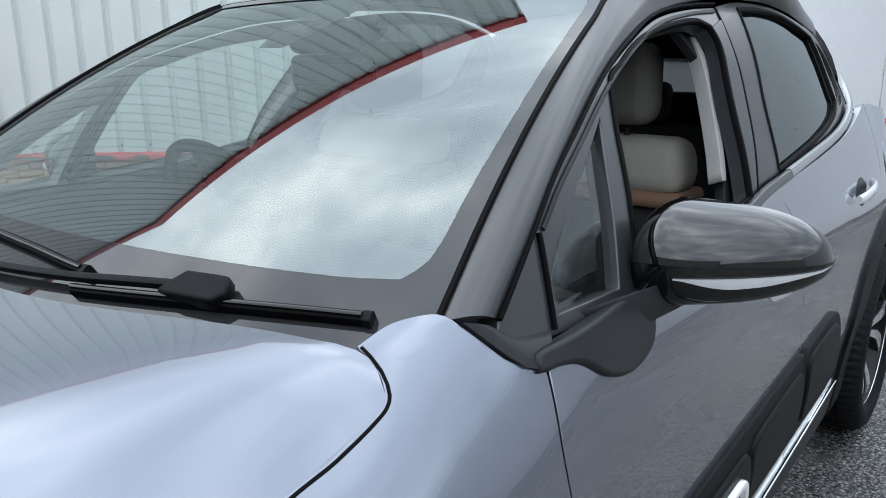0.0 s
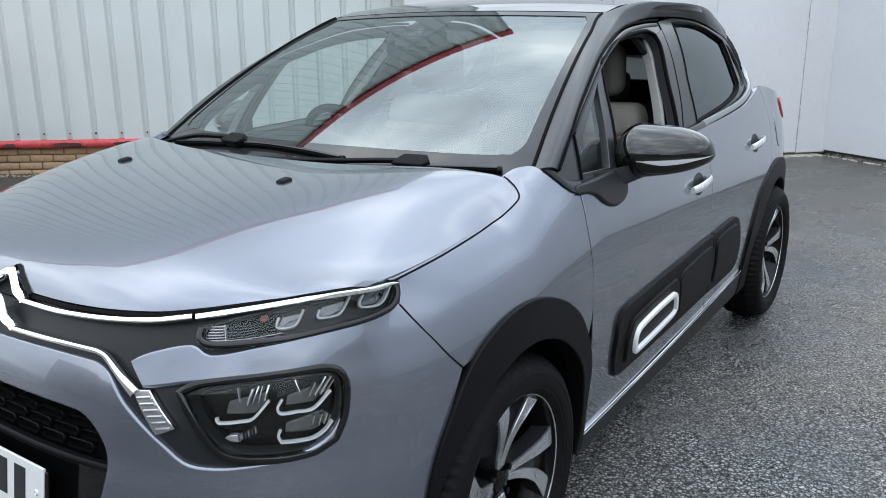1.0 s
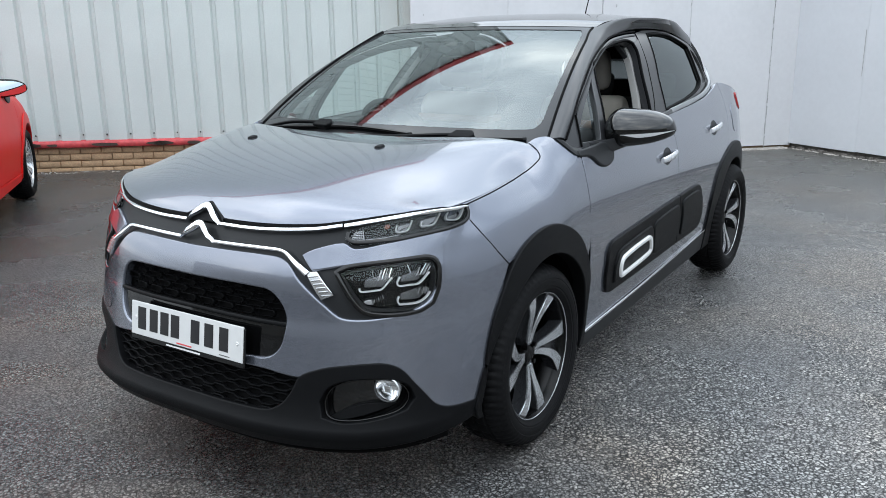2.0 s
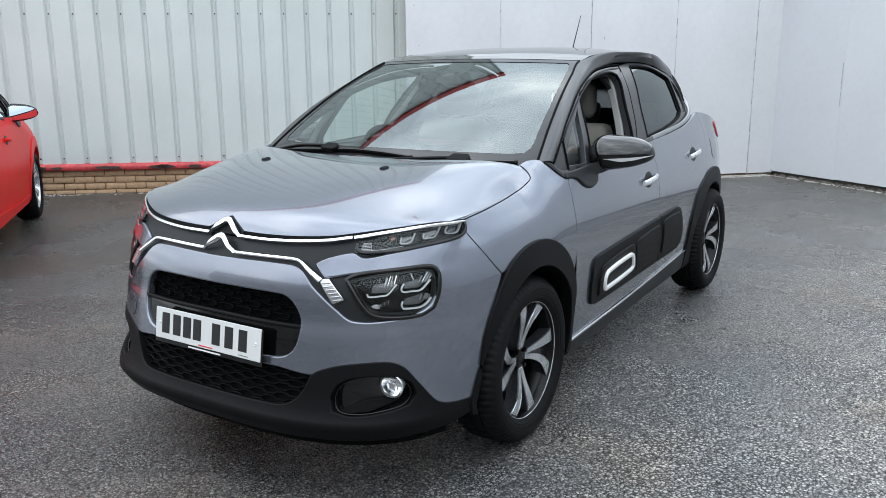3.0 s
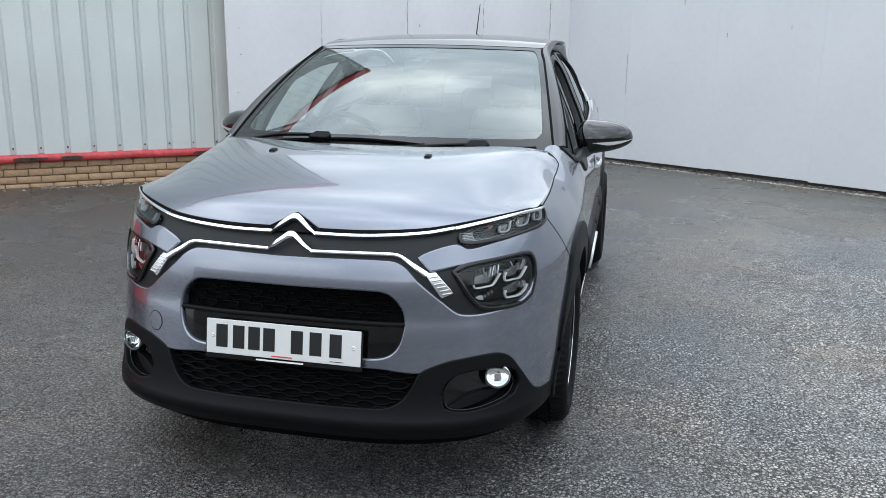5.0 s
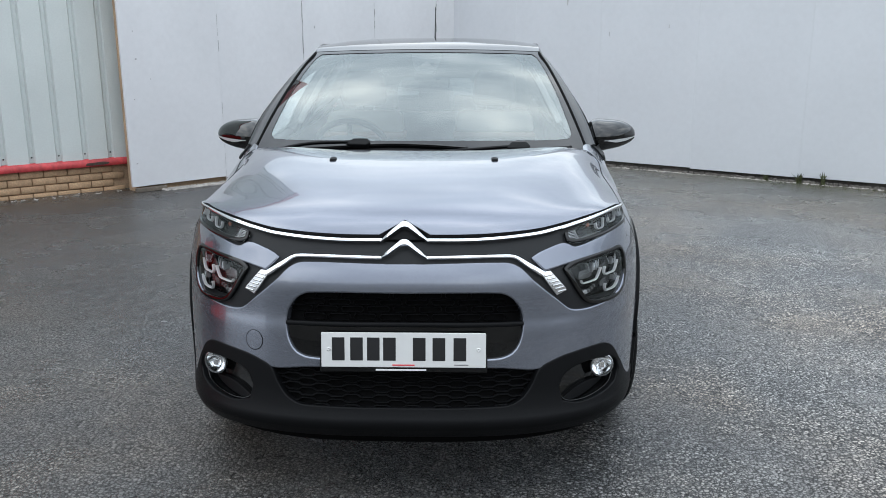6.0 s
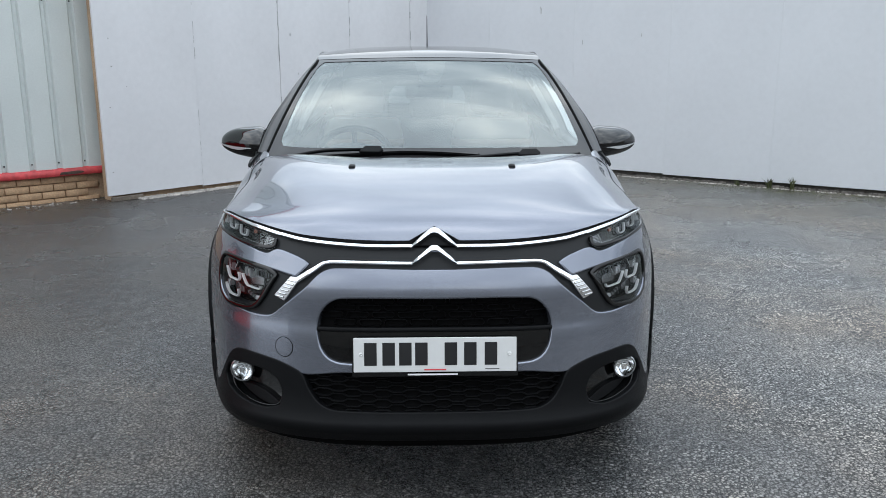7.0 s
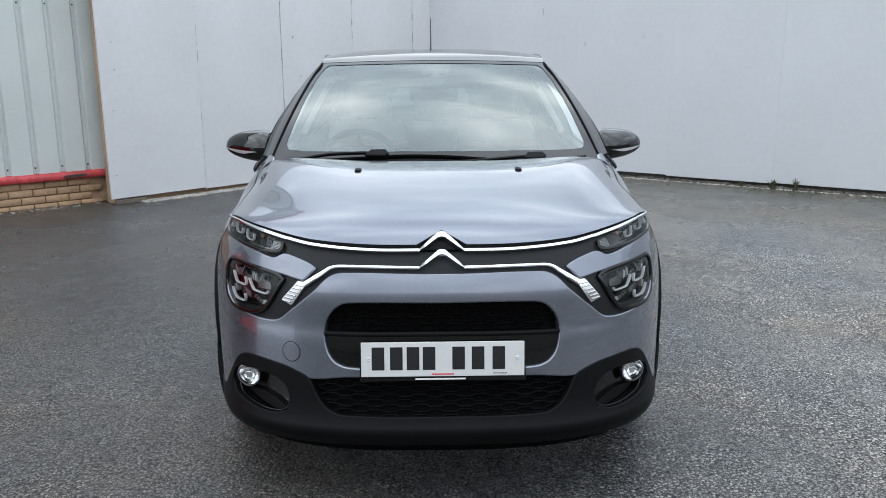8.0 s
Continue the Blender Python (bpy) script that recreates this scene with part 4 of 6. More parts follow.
GRILLE = mirrored([(0, .691), (.302, .690), (.343, .675), (.374, .640), (.388, .597), (.386, .559), (.375, .520), (.350, .489), (.303, .473), (0, .466)])
LOWER = mirrored([(0, .320), (.313, .322), (.351, .328), (.389, .350), (.419, .391), (.440, .434), (.479, .454), (.543, .471), (.676, .481), (.732, .462),
                  (.785, .408), (.860, .335), (.925, .311), (1.058, .300), (1.056, .262), (.95, .246), (.75, .236), (.55, .231), (.30, .230), (0, .230)])
LOWER_GRILLE = mirrored([(0, .458), (.30, .458), (.46, .445), (.432, .391), (.400, .345), (.355, .322), (.313, .315), (0, .312)])
FOG = [(.50, .370), (.525, .415), (.59, .440), (.70, .440), (.765, .415), (.792, .37), (.770, .335), (.70, .318), (.58, .308), (.515, .322)]
BAND_OUT = mirrored([(0, .858), (.25, .858), (.42, .868), (.53, .880), (.70, .903), (.80, .907), (.872, .904), (.920, .899), (.929, .858), (.86, .78), (.855, .69), (.83, .64),
                     (.76, .612), (.66, .597), (.575, .594), (.53, .604), (.485, .638), (.40, .706), (.36, .748), (.318, .763), (0, .760)])
TOP_LAMP = [(.532, .8555), (.60, .874), (.70, .892), (.77, .900), (.83, .904), (.885, .903), (.912, .897), (.922, .886), (.922, .870), (.912, .857), (.890, .851), (.84, .8455), (.79, .8405),
            (.74, .835), (.69, .829), (.64, .825), (.59, .821), (.565, .820), (.545, .823), (.532, .832), (.527, .843)]
TOP_LAMP_RIM = [(.533, .853), (.5335, .842), (.539, .8345), (.552, .829), (.575, .8275), (.64, .832), (.69, .836), (.74, .842), (.79, .8475), (.84, .8525), (.886, .858), (.905, .8635), (.9145, .874), (.914, .888), (.905, .898)]
HEAD_LAMP = [(.536, .742), (.567, .756), (.651, .766), (.773, .771), (.807, .762), (.828, .738), (.832, .690), (.816, .651), (.771, .633), (.682, .631), (.622, .641), (.588, .672), (.562, .708)]
WING = ([(.927, .8635), (.926, .890), (.918, .9045), (.890, .9095)] + [wing_top(y) for y in (.50, .58, .66, .74, .84, .90, .94, .965, .978, .985, .992, .997, 1.002, 1.006, 1.010, 1.03, 1.06, 1.08, 1.10)]
        + [(1.692, 1.040), (1.700, 1.030), (1.717, 1.006), (1.731, .988), (1.757, .972), (1.770, .966), (1.782, .965), (1.770, .874), (1.775, .79), (1.773, .649), (1.747, .588), (1.680, .684),
           (1.574, .749), (1.444, .781), (1.293, .771), (1.170, .720), (1.136, .7115), (1.014, .8000)])
FRONT_DOOR = [(1.790, .966), (1.825, .974), (2.000, .985), (2.300, 1.003), (2.600, 1.017), (2.735, 1.023), (2.805, .98), (2.852, .90), (2.853, .62), (2.882, .45), (2.922, .360), (2.935, .323),
              (2.430, .308), (1.812, .285), (1.804, .40), (1.790, .502), (1.781, .649), (1.782, .79), (1.777, .874)]
REAR_DOOR = [(2.742, 1.023), (3.02, 1.031), (3.30, 1.045), (3.50, 1.062), (3.70, 1.098), (3.785, 1.120), (3.835, 1.05), (3.85, .95), (3.80, .80), (3.77, .745), (3.58, .662),
             (3.487, .534), (3.486, .43), (3.457, .351), (2.942, .325), (2.929, .362), (2.889, .45), (2.859, .62), (2.858, .90), (2.811, .98)]
REAR_ARCH = [(3.46, .235), (3.490, .43), (3.491, .534), (3.585, .658), (3.775, .742), (3.945, .775), (4.11, .752), (4.27, .672), (4.365, .55), (4.40, .40), (4.41, .235)]
QUARTER = [(3.792, 1.120), (3.90, 1.112), (4.05, 1.092), (4.30, 1.052), (4.44, 1.030), (4.47, .90), (4.46, .60), (4.43, .52), (4.37, .556), (4.274, .676), (4.11, .757), (3.945, .780), (3.806, .748), (3.806, .80), (3.857, .95), (3.842, 1.05)]
TAIL = [(4.475, 1.026), (4.75, 1.010), (5.185, 1.010), (5.185, .27), (4.75, .26), (4.42, .27), (4.41, .40), (4.38, .53), (4.435, .515), (4.466, .60), (4.476, .90)]
CLAD_F = [(1.985, .40), (1.955, .48), (1.950, .565), (1.975, .594), (2.03, .603), (2.45, .621), (2.850, .635), (2.853, .60), (2.885, .44), (2.893, .398), (2.042, .388)]
CLAD_R = [(2.862, .635), (3.134, .643), (3.20, .632), (3.24, .592), (3.305, .463), (3.30, .425), (3.255, .405), (2.905, .398), (2.895, .44), (2.863, .60)]
RING = [(2.088, .449), (2.070, .500), (2.092, .523), (2.375, .541), (2.410, .530), (2.443, .478), (2.420, .463), (2.115, .444)]

# outlines on the windows' side surface, as (y, z)
FRAME_LINE = [(1.172, 1.022), (1.229, 1.066), (1.281, 1.104), (1.350, 1.150), (1.432, 1.193), (1.617, 1.276), (1.77, 1.325), (1.95, 1.368), (2.15, 1.388), (2.33, 1.395)]
FRONT_FRAME = FRAME_LINE + [(2.318, 1.375), (2.235, 1.22), (2.095, 1.015), (1.60, .985), (1.158, .985)]
OPENING = [(1.620, 1.264), (1.70, 1.297), (1.793, 1.326), (1.90, 1.347), (2.03, 1.361), (2.16, 1.367), (2.220, 1.355), (2.222, 1.322), (2.165, 1.244), (2.108, 1.143), (2.06, 1.022), (1.487, .995)]
QUARTER_PANE = [(1.268, 1.003), (1.285, 1.052), (1.322, 1.088), (1.38, 1.130), (1.465, 1.178), (1.55, 1.226), (1.50, 1.140), (1.455, 1.038), (1.438, .998)]
REAR_FRAME = [(2.335, 1.397), (2.50, 1.410), (2.68, 1.409), (2.84, 1.397), (3.02, 1.362), (3.145, 1.325), (3.22, 1.25), (3.225, 1.135), (3.12, 1.085), (2.90, 1.055), (2.45, 1.027), (2.105, 1.016), (2.245, 1.22)]
REAR_PANE = [(2.492, 1.395), (2.68, 1.395), (2.839, 1.382), (2.97, 1.353), (3.068, 1.322), (3.056, 1.25), (3.028, 1.14), (2.95, 1.112), (2.744, 1.082), (2.36, 1.050), (2.283, 1.046), (2.32, 1.15), (2.405, 1.275)]
REAR_QUARTER_PANE = [(3.098, 1.312), (3.135, 1.298), (3.19, 1.225), (3.195, 1.150), (3.12, 1.125), (3.055, 1.124), (3.085, 1.235)]
C_PILLAR = [(3.155, 1.33), (3.24, 1.335), (3.38, 1.30), (3.50, 1.22), (3.55, 1.12), (3.50, 1.08), (3.233, 1.12), (3.230, 1.25)]


def wheel(car, x, y, side, spin, spokes_mat, dark_mat, radius=.321):
    """Alloy wheel with a treaded tyre; side +1 or -1."""
    hub = part("wheel", lathe([(-.09, .200), (.045, .205), (.06, .216), (.078, .224), (.082, .226), (.082, .220), (.070, .214), (.03, .205), (-.05, .20), (-.055, .02)], 72), dark_mat, car)
    hub.matrix_basis = pose(x, y, radius, spin, 0, 0 if side > 0 else 180)
    prof = []
    for s, r in ((-.088, .222), (-.098, .240), (-.104, .262), (-.100, .290), (-.088, .306), (-.066, radius - .001), (-.050, radius), (-.047, radius - .007), (-.040, radius - .007), (-.037, radius), (-.014, radius),
                 (-.011, radius - .007), (-.004, radius - .007), (-.001, radius), (.030, radius), (.033, radius - .007), (.040, radius - .007), (.043, radius - .001), (.066, radius - .003), (.088, .306), (.100, .290),
                 (.1035, .276), (.1022, .274), (.104, .262), (.1005, .248), (.0985, .246), (.098, .240), (.086, .224)):
        prof.append((s, r))
    turns = 216
    verts, faces = [], []
    m = len(prof)
    for i in range(turns):
        a = 2 * math.pi * i / turns
        cut = i % 3 == 0
        for k, (s, r) in enumerate(prof):
            if cut and r > .300 and abs(s) > .045:
                r -= .006
            elif cut and r > .312 and i % 6 == 0:
                r -= .004
            verts.append(Vector((s, r * math.cos(a), r * math.sin(a))))
    for i in range(turns):
        j = (i + 1) % turns
        for k in range(m - 1):
            faces.append([i * m + k, j * m + k, j * m + k + 1, i * m + k + 1])
    part("tyre", soften(make(verts, faces), 30), TYRE, hub, "black tyre with grooved tread")

    def spoke(points, x_in, x_out, thick, inset):
        """A spoke cut from an outline in the wheel's plane, dished towards the hub."""
        line = flow([(a, b) for a, b in points], .012, True, 35)
        mid = sum(line, Vector((0, 0))) / len(line)
        verts, n = [], len(line)

        def face_x(p):
            return x_in + (x_out - x_in) * smooth(.03, .20, p.length)
        for grow, back in ((1.0, thick), (1.0, .006), (inset, 0)):
            for p in line:
                q = mid + (p - mid) * grow
                verts.append(Vector((face_x(q) - back, q.x, q.y)))
        fs = [[r * n + i, r * n + (i + 1) % n, (r + 1) * n + (i + 1) % n, (r + 1) * n + i] for r in range(2) for i in range(n)]
        bmx = bmesh.new()
        vs = [bmx.verts.new(v) for v in verts]
        for f in fs:
            bmx.faces.new([vs[i] for i in f])
        cap = bmx.faces.new([vs[2 * n + i] for i in range(n)])
        bmesh.ops.triangulate(bmx, faces=[cap])
        data = bpy.data.meshes.new("spoke")
        bmx.to_mesh(data)
        bmx.free()
        return soften(data, 25)

    def polar(r, a):
        return (r * math.cos(radians(a)), r * math.sin(radians(a)))

    def arm(stations):
        return [polar(r, a - h) for r, a, h in stations] + [polar(r, a + h) for r, a, h in reversed(stations)]

    # four pairs of blades: one runs straight out, the other sweeps away from it
    arm_a = arm([(.034, 24, 15), (.060, 21, 10), (.10, 19, 7.4), (.15, 19, 7), (.190, 19.5, 7), (.2205, 19.8, 7.2)])
    arm_b = arm([(.034, 1, 13), (.060, 0, 9.5), (.095, -2.5, 7.8), (.125, -5.5, 7.2), (.155, -9.5, 7), (.185, -14.5, 7), (.2205, -20, 7.2)])
    web = [polar(.085, 2), polar(.14, -2), polar(.19, -9), polar(.210, -13), polar(.212, 12), polar(.19, 13), polar(.14, 14), polar(.085, 15)]
    pieces = []
    for line in (arm_a, arm_b):
        pieces.append((spoke(line, .046, .074, .050, .985), ALLOY_SIDE, "spoke"))
        pieces.append((spoke(line, .0475, .0755, .0012, .92), spokes_mat, "spoke_face"))
    pieces.append((spoke(web, .020, .048, .02, .97), ALLOY_SIDE, "spoke_web"))
    for k in range(4):
        for mesh_, mat_, nm in pieces:
            if k == 0:
                o = part(nm, mesh_, mat_, hub)
            else:
                o = new(nm, mesh_)
                o.parent = hub
            o.matrix_basis = pose(0, 0, 0, 90 * k)
    part("rim_edge", lathe([(.074, .2195), (.0835, .2215), (.0845, .2235), (.081, .2262)], 72), spokes_mat, hub, "bright rim edge")
    part("hub_cap", lathe([(.048, .0001), (.0495, .018), (.046, .027), (.040, .030), (.02, .034)], 32), dark_mat, hub)
    part("brake_disc", lathe([(-.02, .06), (.0, .06), (.0, .135), (-.02, .135)], 48), ALLOY, hub)
    for k in range(4):
        a = radians(45 + 90 * k)
        part("wheel_bolt", lathe([(-.01, .009), (.009, .009), (.010, .006), (.010, .0001)], 6), dark_mat, hub).matrix_basis = pose(.045, .042 * math.cos(a), .042 * math.sin(a))
    return hub


def arch_panel(outer, cu, flip, r_in=.372):
    inner = [(cu + r_in * math.cos(radians(a)), AXLE_Z + r_in * math.sin(radians(a))) for a in range(-12, 193, 12)]
    line = outer + inner
    return panel_mesh(line, lifted(flank_surf, .011), step=.035, depth=.05, flip=flip, rounded=.005)


def liner(cu, flip):
    """The dark wheel well behind an arch."""
    rings = []
    for a in range(-20, 201, 10):
        u, w = cu + .374 * math.cos(radians(a)), AXLE_Z + .374 * math.sin(radians(a))
        p = flank_surf(u, max(.19, w)) + Vector((0, 0, min(0, w - .19)))
        rings.append([Vector(((-1 if flip else 1) * (p.x - d), p.y, p.z)) for d in (.03, .10, .20, .32)])
    data = loft(rings, cap=False, closed=False)
    return data


def mirror_section(x):
    """Middle height, reach up and down, reach forward and back face of the mirror housing at x along it."""
    t = (x - .775) / (1.022 - .775)
    outer = math.sqrt(max(0, 1 - max(0, (t - .50) / .50) ** 2.4))
    inner = math.sqrt(max(0, 1 - max(0, (.25 - t) / .25) ** 2.2))
    end = .06 + .94 * outer * (.30 + .70 * inner)
    mid = 1.022 + .010 * t
    up = (.096 - .030 * t) * end
    down = (.070 - .028 * t) * end
    bulge_out = math.sqrt(max(0, 1 - max(0, (t - .15) / .85) ** 2.1))
    bulge_in = math.sqrt(max(0, 1 - max(0, (.55 - t) / .55) ** 2.1))
    fwd = (.130 - .030 * t) * (.10 + .90 * bulge_out * (.45 + .55 * bulge_in))
    back = 1.560 + .060 * t
    return mid, up, down, fwd, back


def mirror_shell(z_lo, z_hi, grow, flip, x0=.775):
    """The part of the mirror housing between two shares of its height (-1 bottom, 1 top)."""
    rings = []
    n = 20
    for i in range(33):
        x = x0 + (1.022 - x0) * i / 32
        mid, up, down, fwd, back = mirror_section(x)
        a0, a1 = math.asin(z_lo), math.asin(z_hi)
        if x0 > .78:
            a0 = a1 - (a1 - a0) * (.12 + .88 * smooth(0, .45, i / 32)) * (1 - .5 * smooth(.6, 1, i / 32))
        fade = grow * (smooth(0, .25, i / 32) if x0 > .78 else 1)
        ring = []
        for k in range(n + 1):
            a = a0 + (a1 - a0) * k / n
            h = math.sin(a)
            z = mid + (up if h > 0 else down) * h
            bow = max(0, math.cos(a)) ** (.80 if h > 0 else .45)
            ring.append(Vector((-x if flip else x, back - fwd * bow - fade, z)))
        ring.append(Vector((ring[-1].x, back, ring[-1].z)))
        ring.insert(0, Vector((ring[0].x, back, ring[0].z)))
        rings.append(ring)
    return loft(rings, cap=True, closed=True, angle=50)


def build_hatchback(car, paint, full):
    """The body, glass, wheels and cabin of one car under its empty. full: with all small fittings."""
    pair = (car, car)
    # dark inner shell, so that the gaps between the panels read dark
    for u0, u1, w0, w1, d in ((.01, .97, .30, .86, -.085), (1.06, 1.76, .785, .90, -.025), (1.83, 3.44, .30, .95, -.020), (3.6, 4.4, .79, 1.05, -.025), (4.40, 5.18, .30, 1.05, -.025)):
        def build(f, u0=u0, u1=u1, w0=w0, w1=w1, d=d):
            g = grid_mesh(lifted(body, d), u0, u1, max(4, int((u1 - u0) / .06)), w0, w1, 8)
            if f:
                g = make([Vector((-v.co.x, v.co.y, v.co.z)) for v in g.vertices], [list(q.vertices)[::-1] for q in g.polygons])
            return g
        both("inner_shell", pair, RUBBER, build)
    part("floor_pan", box_bm(-.70, .70, .30, 3.75, .17, .24, .02, 1), RUBBER, car)

    # bonnet
    bonnet = part("bonnet", grid_mesh(hood, -.999, .999, 72, .0, .997, 40, .03), paint, car)
    part("front_bumper", panel_mesh(BUMPER, flank_surf, [GRILLE], step=.03, depth=.03, rounded=.007), paint, car)
    part("lower_bumper", panel_mesh(LOWER, lifted(flank_surf, .004), [FOG, [(-a, b) for a, b in FOG[::-1]]], step=.03, depth=.05, rounded=.006), PLASTIC, car, "grained black lower bumper")
    # plate added under the nose to keep light off the ground there
    rim = [flank_surf(-.92 + 1.84 * i / 24, .245) for i in range(25)]
    rim = [p + Vector((-.05 * p.x / .8, .045, 0)) for p in rim]
    part("undertray", loft([[Vector((p.x, p.y + .03, .175)) for p in rim] + [Vector((.55, .75, .175)), Vector((-.55, .75, .175))], [Vector((p.x, p.y, .255)) for p in rim] + [Vector((.55, .75, .255)), Vector((-.55, .75, .255))]]), RUBBER, car, "black plate added below the bumper to block light")
    part("front_band", panel_mesh(BAND_OUT, lifted(flank_surf, -.012), [TOP_LAMP, HEAD_LAMP, [(-a, b) for a, b in TOP_LAMP[::-1]], [(-a, b) for a, b in HEAD_LAMP[::-1]]] if full else [], step=.03, depth=.03), BAND, car, "dark grey plastic band between the lamps")

    wings = both("front_wing", pair, paint, lambda f: panel_mesh(WING, flank_surf, step=.016, depth=.02, flip=f))
    doors = both("front_door", pair, paint, lambda f: panel_mesh(FRONT_DOOR, flank_surf, step=.04, depth=.02, flip=f))
    rear_doors = both("rear_door", pair, paint, lambda f: panel_mesh(REAR_DOOR, flank_surf, step=.045, depth=.02, flip=f))
    both("rear_quarter", pair, paint, lambda f: panel_mesh(QUARTER, flank_surf, step=.045, depth=.02, flip=f))
    both("tail_panel", pair, paint, lambda f: panel_mesh(TAIL, flank_surf, step=.06, depth=.02, flip=f))
    both("front_arch_trim", pair, PLASTIC if full else paint, lambda f: arch_panel(ARCH_OUT, AXLE_U, f), "black plastic wheel arch trim" if full else "")
    both("rear_arch_trim", pair, PLASTIC if full else paint, lambda f: arch_panel(REAR_ARCH, REAR_U, f), "black plastic wheel arch trim" if full else "")
    for cu in (AXLE_U, REAR_U):
        both("wheel_well", pair, RUBBER, lambda f: liner(cu, f))
    both("sill", pair, BAND if full else paint, lambda f: panel_mesh([(1.806, .215), (1.808, .268), (2.43, .284), (2.93, .306), (3.458, .335), (3.458, .235)], lifted(flank_surf, .006), step=.05, depth=.06, flip=f), "dark plastic sill" if full else "")
    both("sill_chrome", pair, CHROME if full else paint, lambda f: strip_mesh([(1.810, .280), (2.43, .297), (2.93, .318), (3.455, .345)], lifted(flank_surf, .004), .008, .006, step=.04, flip=f), "bright sill strip" if full else "")

    # black strips along the shut lines stand in for the shade inside them
    both("bonnet_side_gap_shade", wings, RUBBER, lambda f: strip_mesh([(u, w - .003) for u, w in [wing_top(y) for y in (.475, .53, .58, .64, .70, .78, .84, .90, .94, .965, .978, .985, .992, .997, 1.002, 1.006, 1.010)]], lifted(flank_surf, .0003), .0040, .0010, step=.02, flip=f, sharp=80))
    gaps = (([(1.786, .965), (1.779, .92), (1.7735, .874), (1.7785, .79), (1.776, .649), (1.783, .50), (1.799, .40), (1.808, .285)], wings), ([(2.740, 1.021), (2.808, .98), (2.8555, .90), (2.856, .62), (2.8855, .45), (2.924, .353)], doors))
    for line, owner in gaps:
        both("door_gap_shade", owner, RUBBER, lambda f: strip_mesh(line, lifted(flank_surf, -.0025), .0075, .0015, step=.03, flip=f, sharp=80))

    # windows and pillars
    def pillar_mesh(f):
        g = grid_mesh(pillar, 0, 1, 10, -.006, 1, 66, .02)
        if f:
            n = [(-c.vector.x, c.vector.y, c.vector.z) for c in g.vertex_normals]
            g = make([Vector((-v.co.x, v.co.y, v.co.z)) for v in g.vertices], [list(q.vertices)[::-1] for q in g.polygons], True, n)
        return g
    both("a_pillar", pair, SATIN, pillar_mesh, "dark satin pillar and roof rail")
    both("screen_moulding", pair, RUBBER, lambda f: strip_mesh([(.0, -.004), (.0, .1), (.0, .25), (.0, .4), (.0, .495)], pillar, .009, .005, step=.02, flip=f), "black rubber windscreen moulding")
    both("c_pillar", pair, ROOF_BLACK, lambda f: panel_mesh(C_PILLAR, lifted(green, .003), step=.04, depth=.03, flip=f))
    both("window_frame", doors, SATIN, lambda f: panel_mesh(FRONT_FRAME, green, [OPENING, QUARTER_PANE], step=.03, depth=.035, flip=f), "dark satin door frame")
    both("window_frame", rear_doors, FRAME_BLACK, lambda f: panel_mesh(REAR_FRAME, green, [REAR_PANE, REAR_QUARTER_PANE], step=.03, depth=.03, flip=f), "black door frame")
    both("pillar_cover", doors, FRAME_BLACK, lambda f: panel_mesh([(2.232, 1.352), (2.312, 1.368), (2.228, 1.215), (2.092, 1.022), (2.068, 1.026), (2.117, 1.143), (2.173, 1.242), (2.229, 1.320)], lifted(green, .0025), step=.03, depth=.004, flip=f, rounded=.002), "black cover on the centre pillar")
    both("quarter_pane", doors, CLEAR, lambda f: (turned if f else lambda m: m)(panel_mesh(QUARTER_PANE, lifted(green, -.012), step=.05, depth=.001, flip=f)))
    part("side_pane", turned(panel_mesh(OPENING, lifted(green, -.014), step=.05, depth=.001, flip=True)), CLEAR, doors[1])
    both("side_pane", rear_doors, PRIVACY, lambda f: (turned if f else lambda m: m)(panel_mesh(REAR_PANE, lifted(green, -.010), step=.05, depth=.001, flip=f)), "dark tinted rear side glass")
    both("quarter_pane", rear_doors, GLOSS_BLACK, lambda f: panel_mesh(REAR_QUARTER_PANE, lifted(green, -.008), step=.04, depth=.004, flip=f))
    belt = [(1.90, .988), (2.10, 1.013), (2.30, 1.024), (2.60, 1.040), (2.90, 1.060), (3.06, 1.082), (3.16, 1.108), (3.205, 1.135)]
    both("belt_moulding", doors, SATIN, lambda f: strip_mesh([(y, z + .008) for y, z in belt[:3]], lifted(green, .012), .022, .010, flip=f))
    both("belt_moulding", rear_doors, BELT, lambda f: strip_mesh([(y, z + .010) for y, z in belt[2:]] + [(3.228, 1.172), (3.232, 1.205)], lifted(green, .012), .022, .009, flip=f), "satin silver moulding below the window")
    both("frame_seal", doors, RUBBER, lambda f: strip_mesh([(1.169, 1.026), (1.224, 1.070), (1.276, 1.109), (1.345, 1.155), (1.427, 1.198), (1.612, 1.282), (1.765, 1.332), (1.945, 1.376), (2.15, 1.396), (2.33, 1.402)], lifted(green, .002), .006, .005, flip=f))
    both("frame_bead", doors, BAND, lambda f: strip_mesh([(1.295, 1.107), (1.357, 1.146), (1.442, 1.188), (1.617, 1.266), (1.77, 1.317), (1.95, 1.360), (2.15, 1.380), (2.30, 1.386)], lifted(green, .001), .008, .003, flip=f), "grey bead along the door frame")
    both("opening_seal", doors, RUBBER, lambda f: strip_mesh(OPENING, lifted(green, -.004), .012, .008, closed=True, flip=f))
    both("pane_seal", rear_doors, RUBBER, lambda f: strip_mesh(REAR_PANE, lifted(green, -.004), .012, .007, closed=True, flip=f))
    both("pillar_seal", doors, RUBBER, lambda f: strip_mesh([(2.10, 1.02), (2.24, 1.22), (2.328, 1.395)], lifted(green, -.002), .010, .005, flip=f))

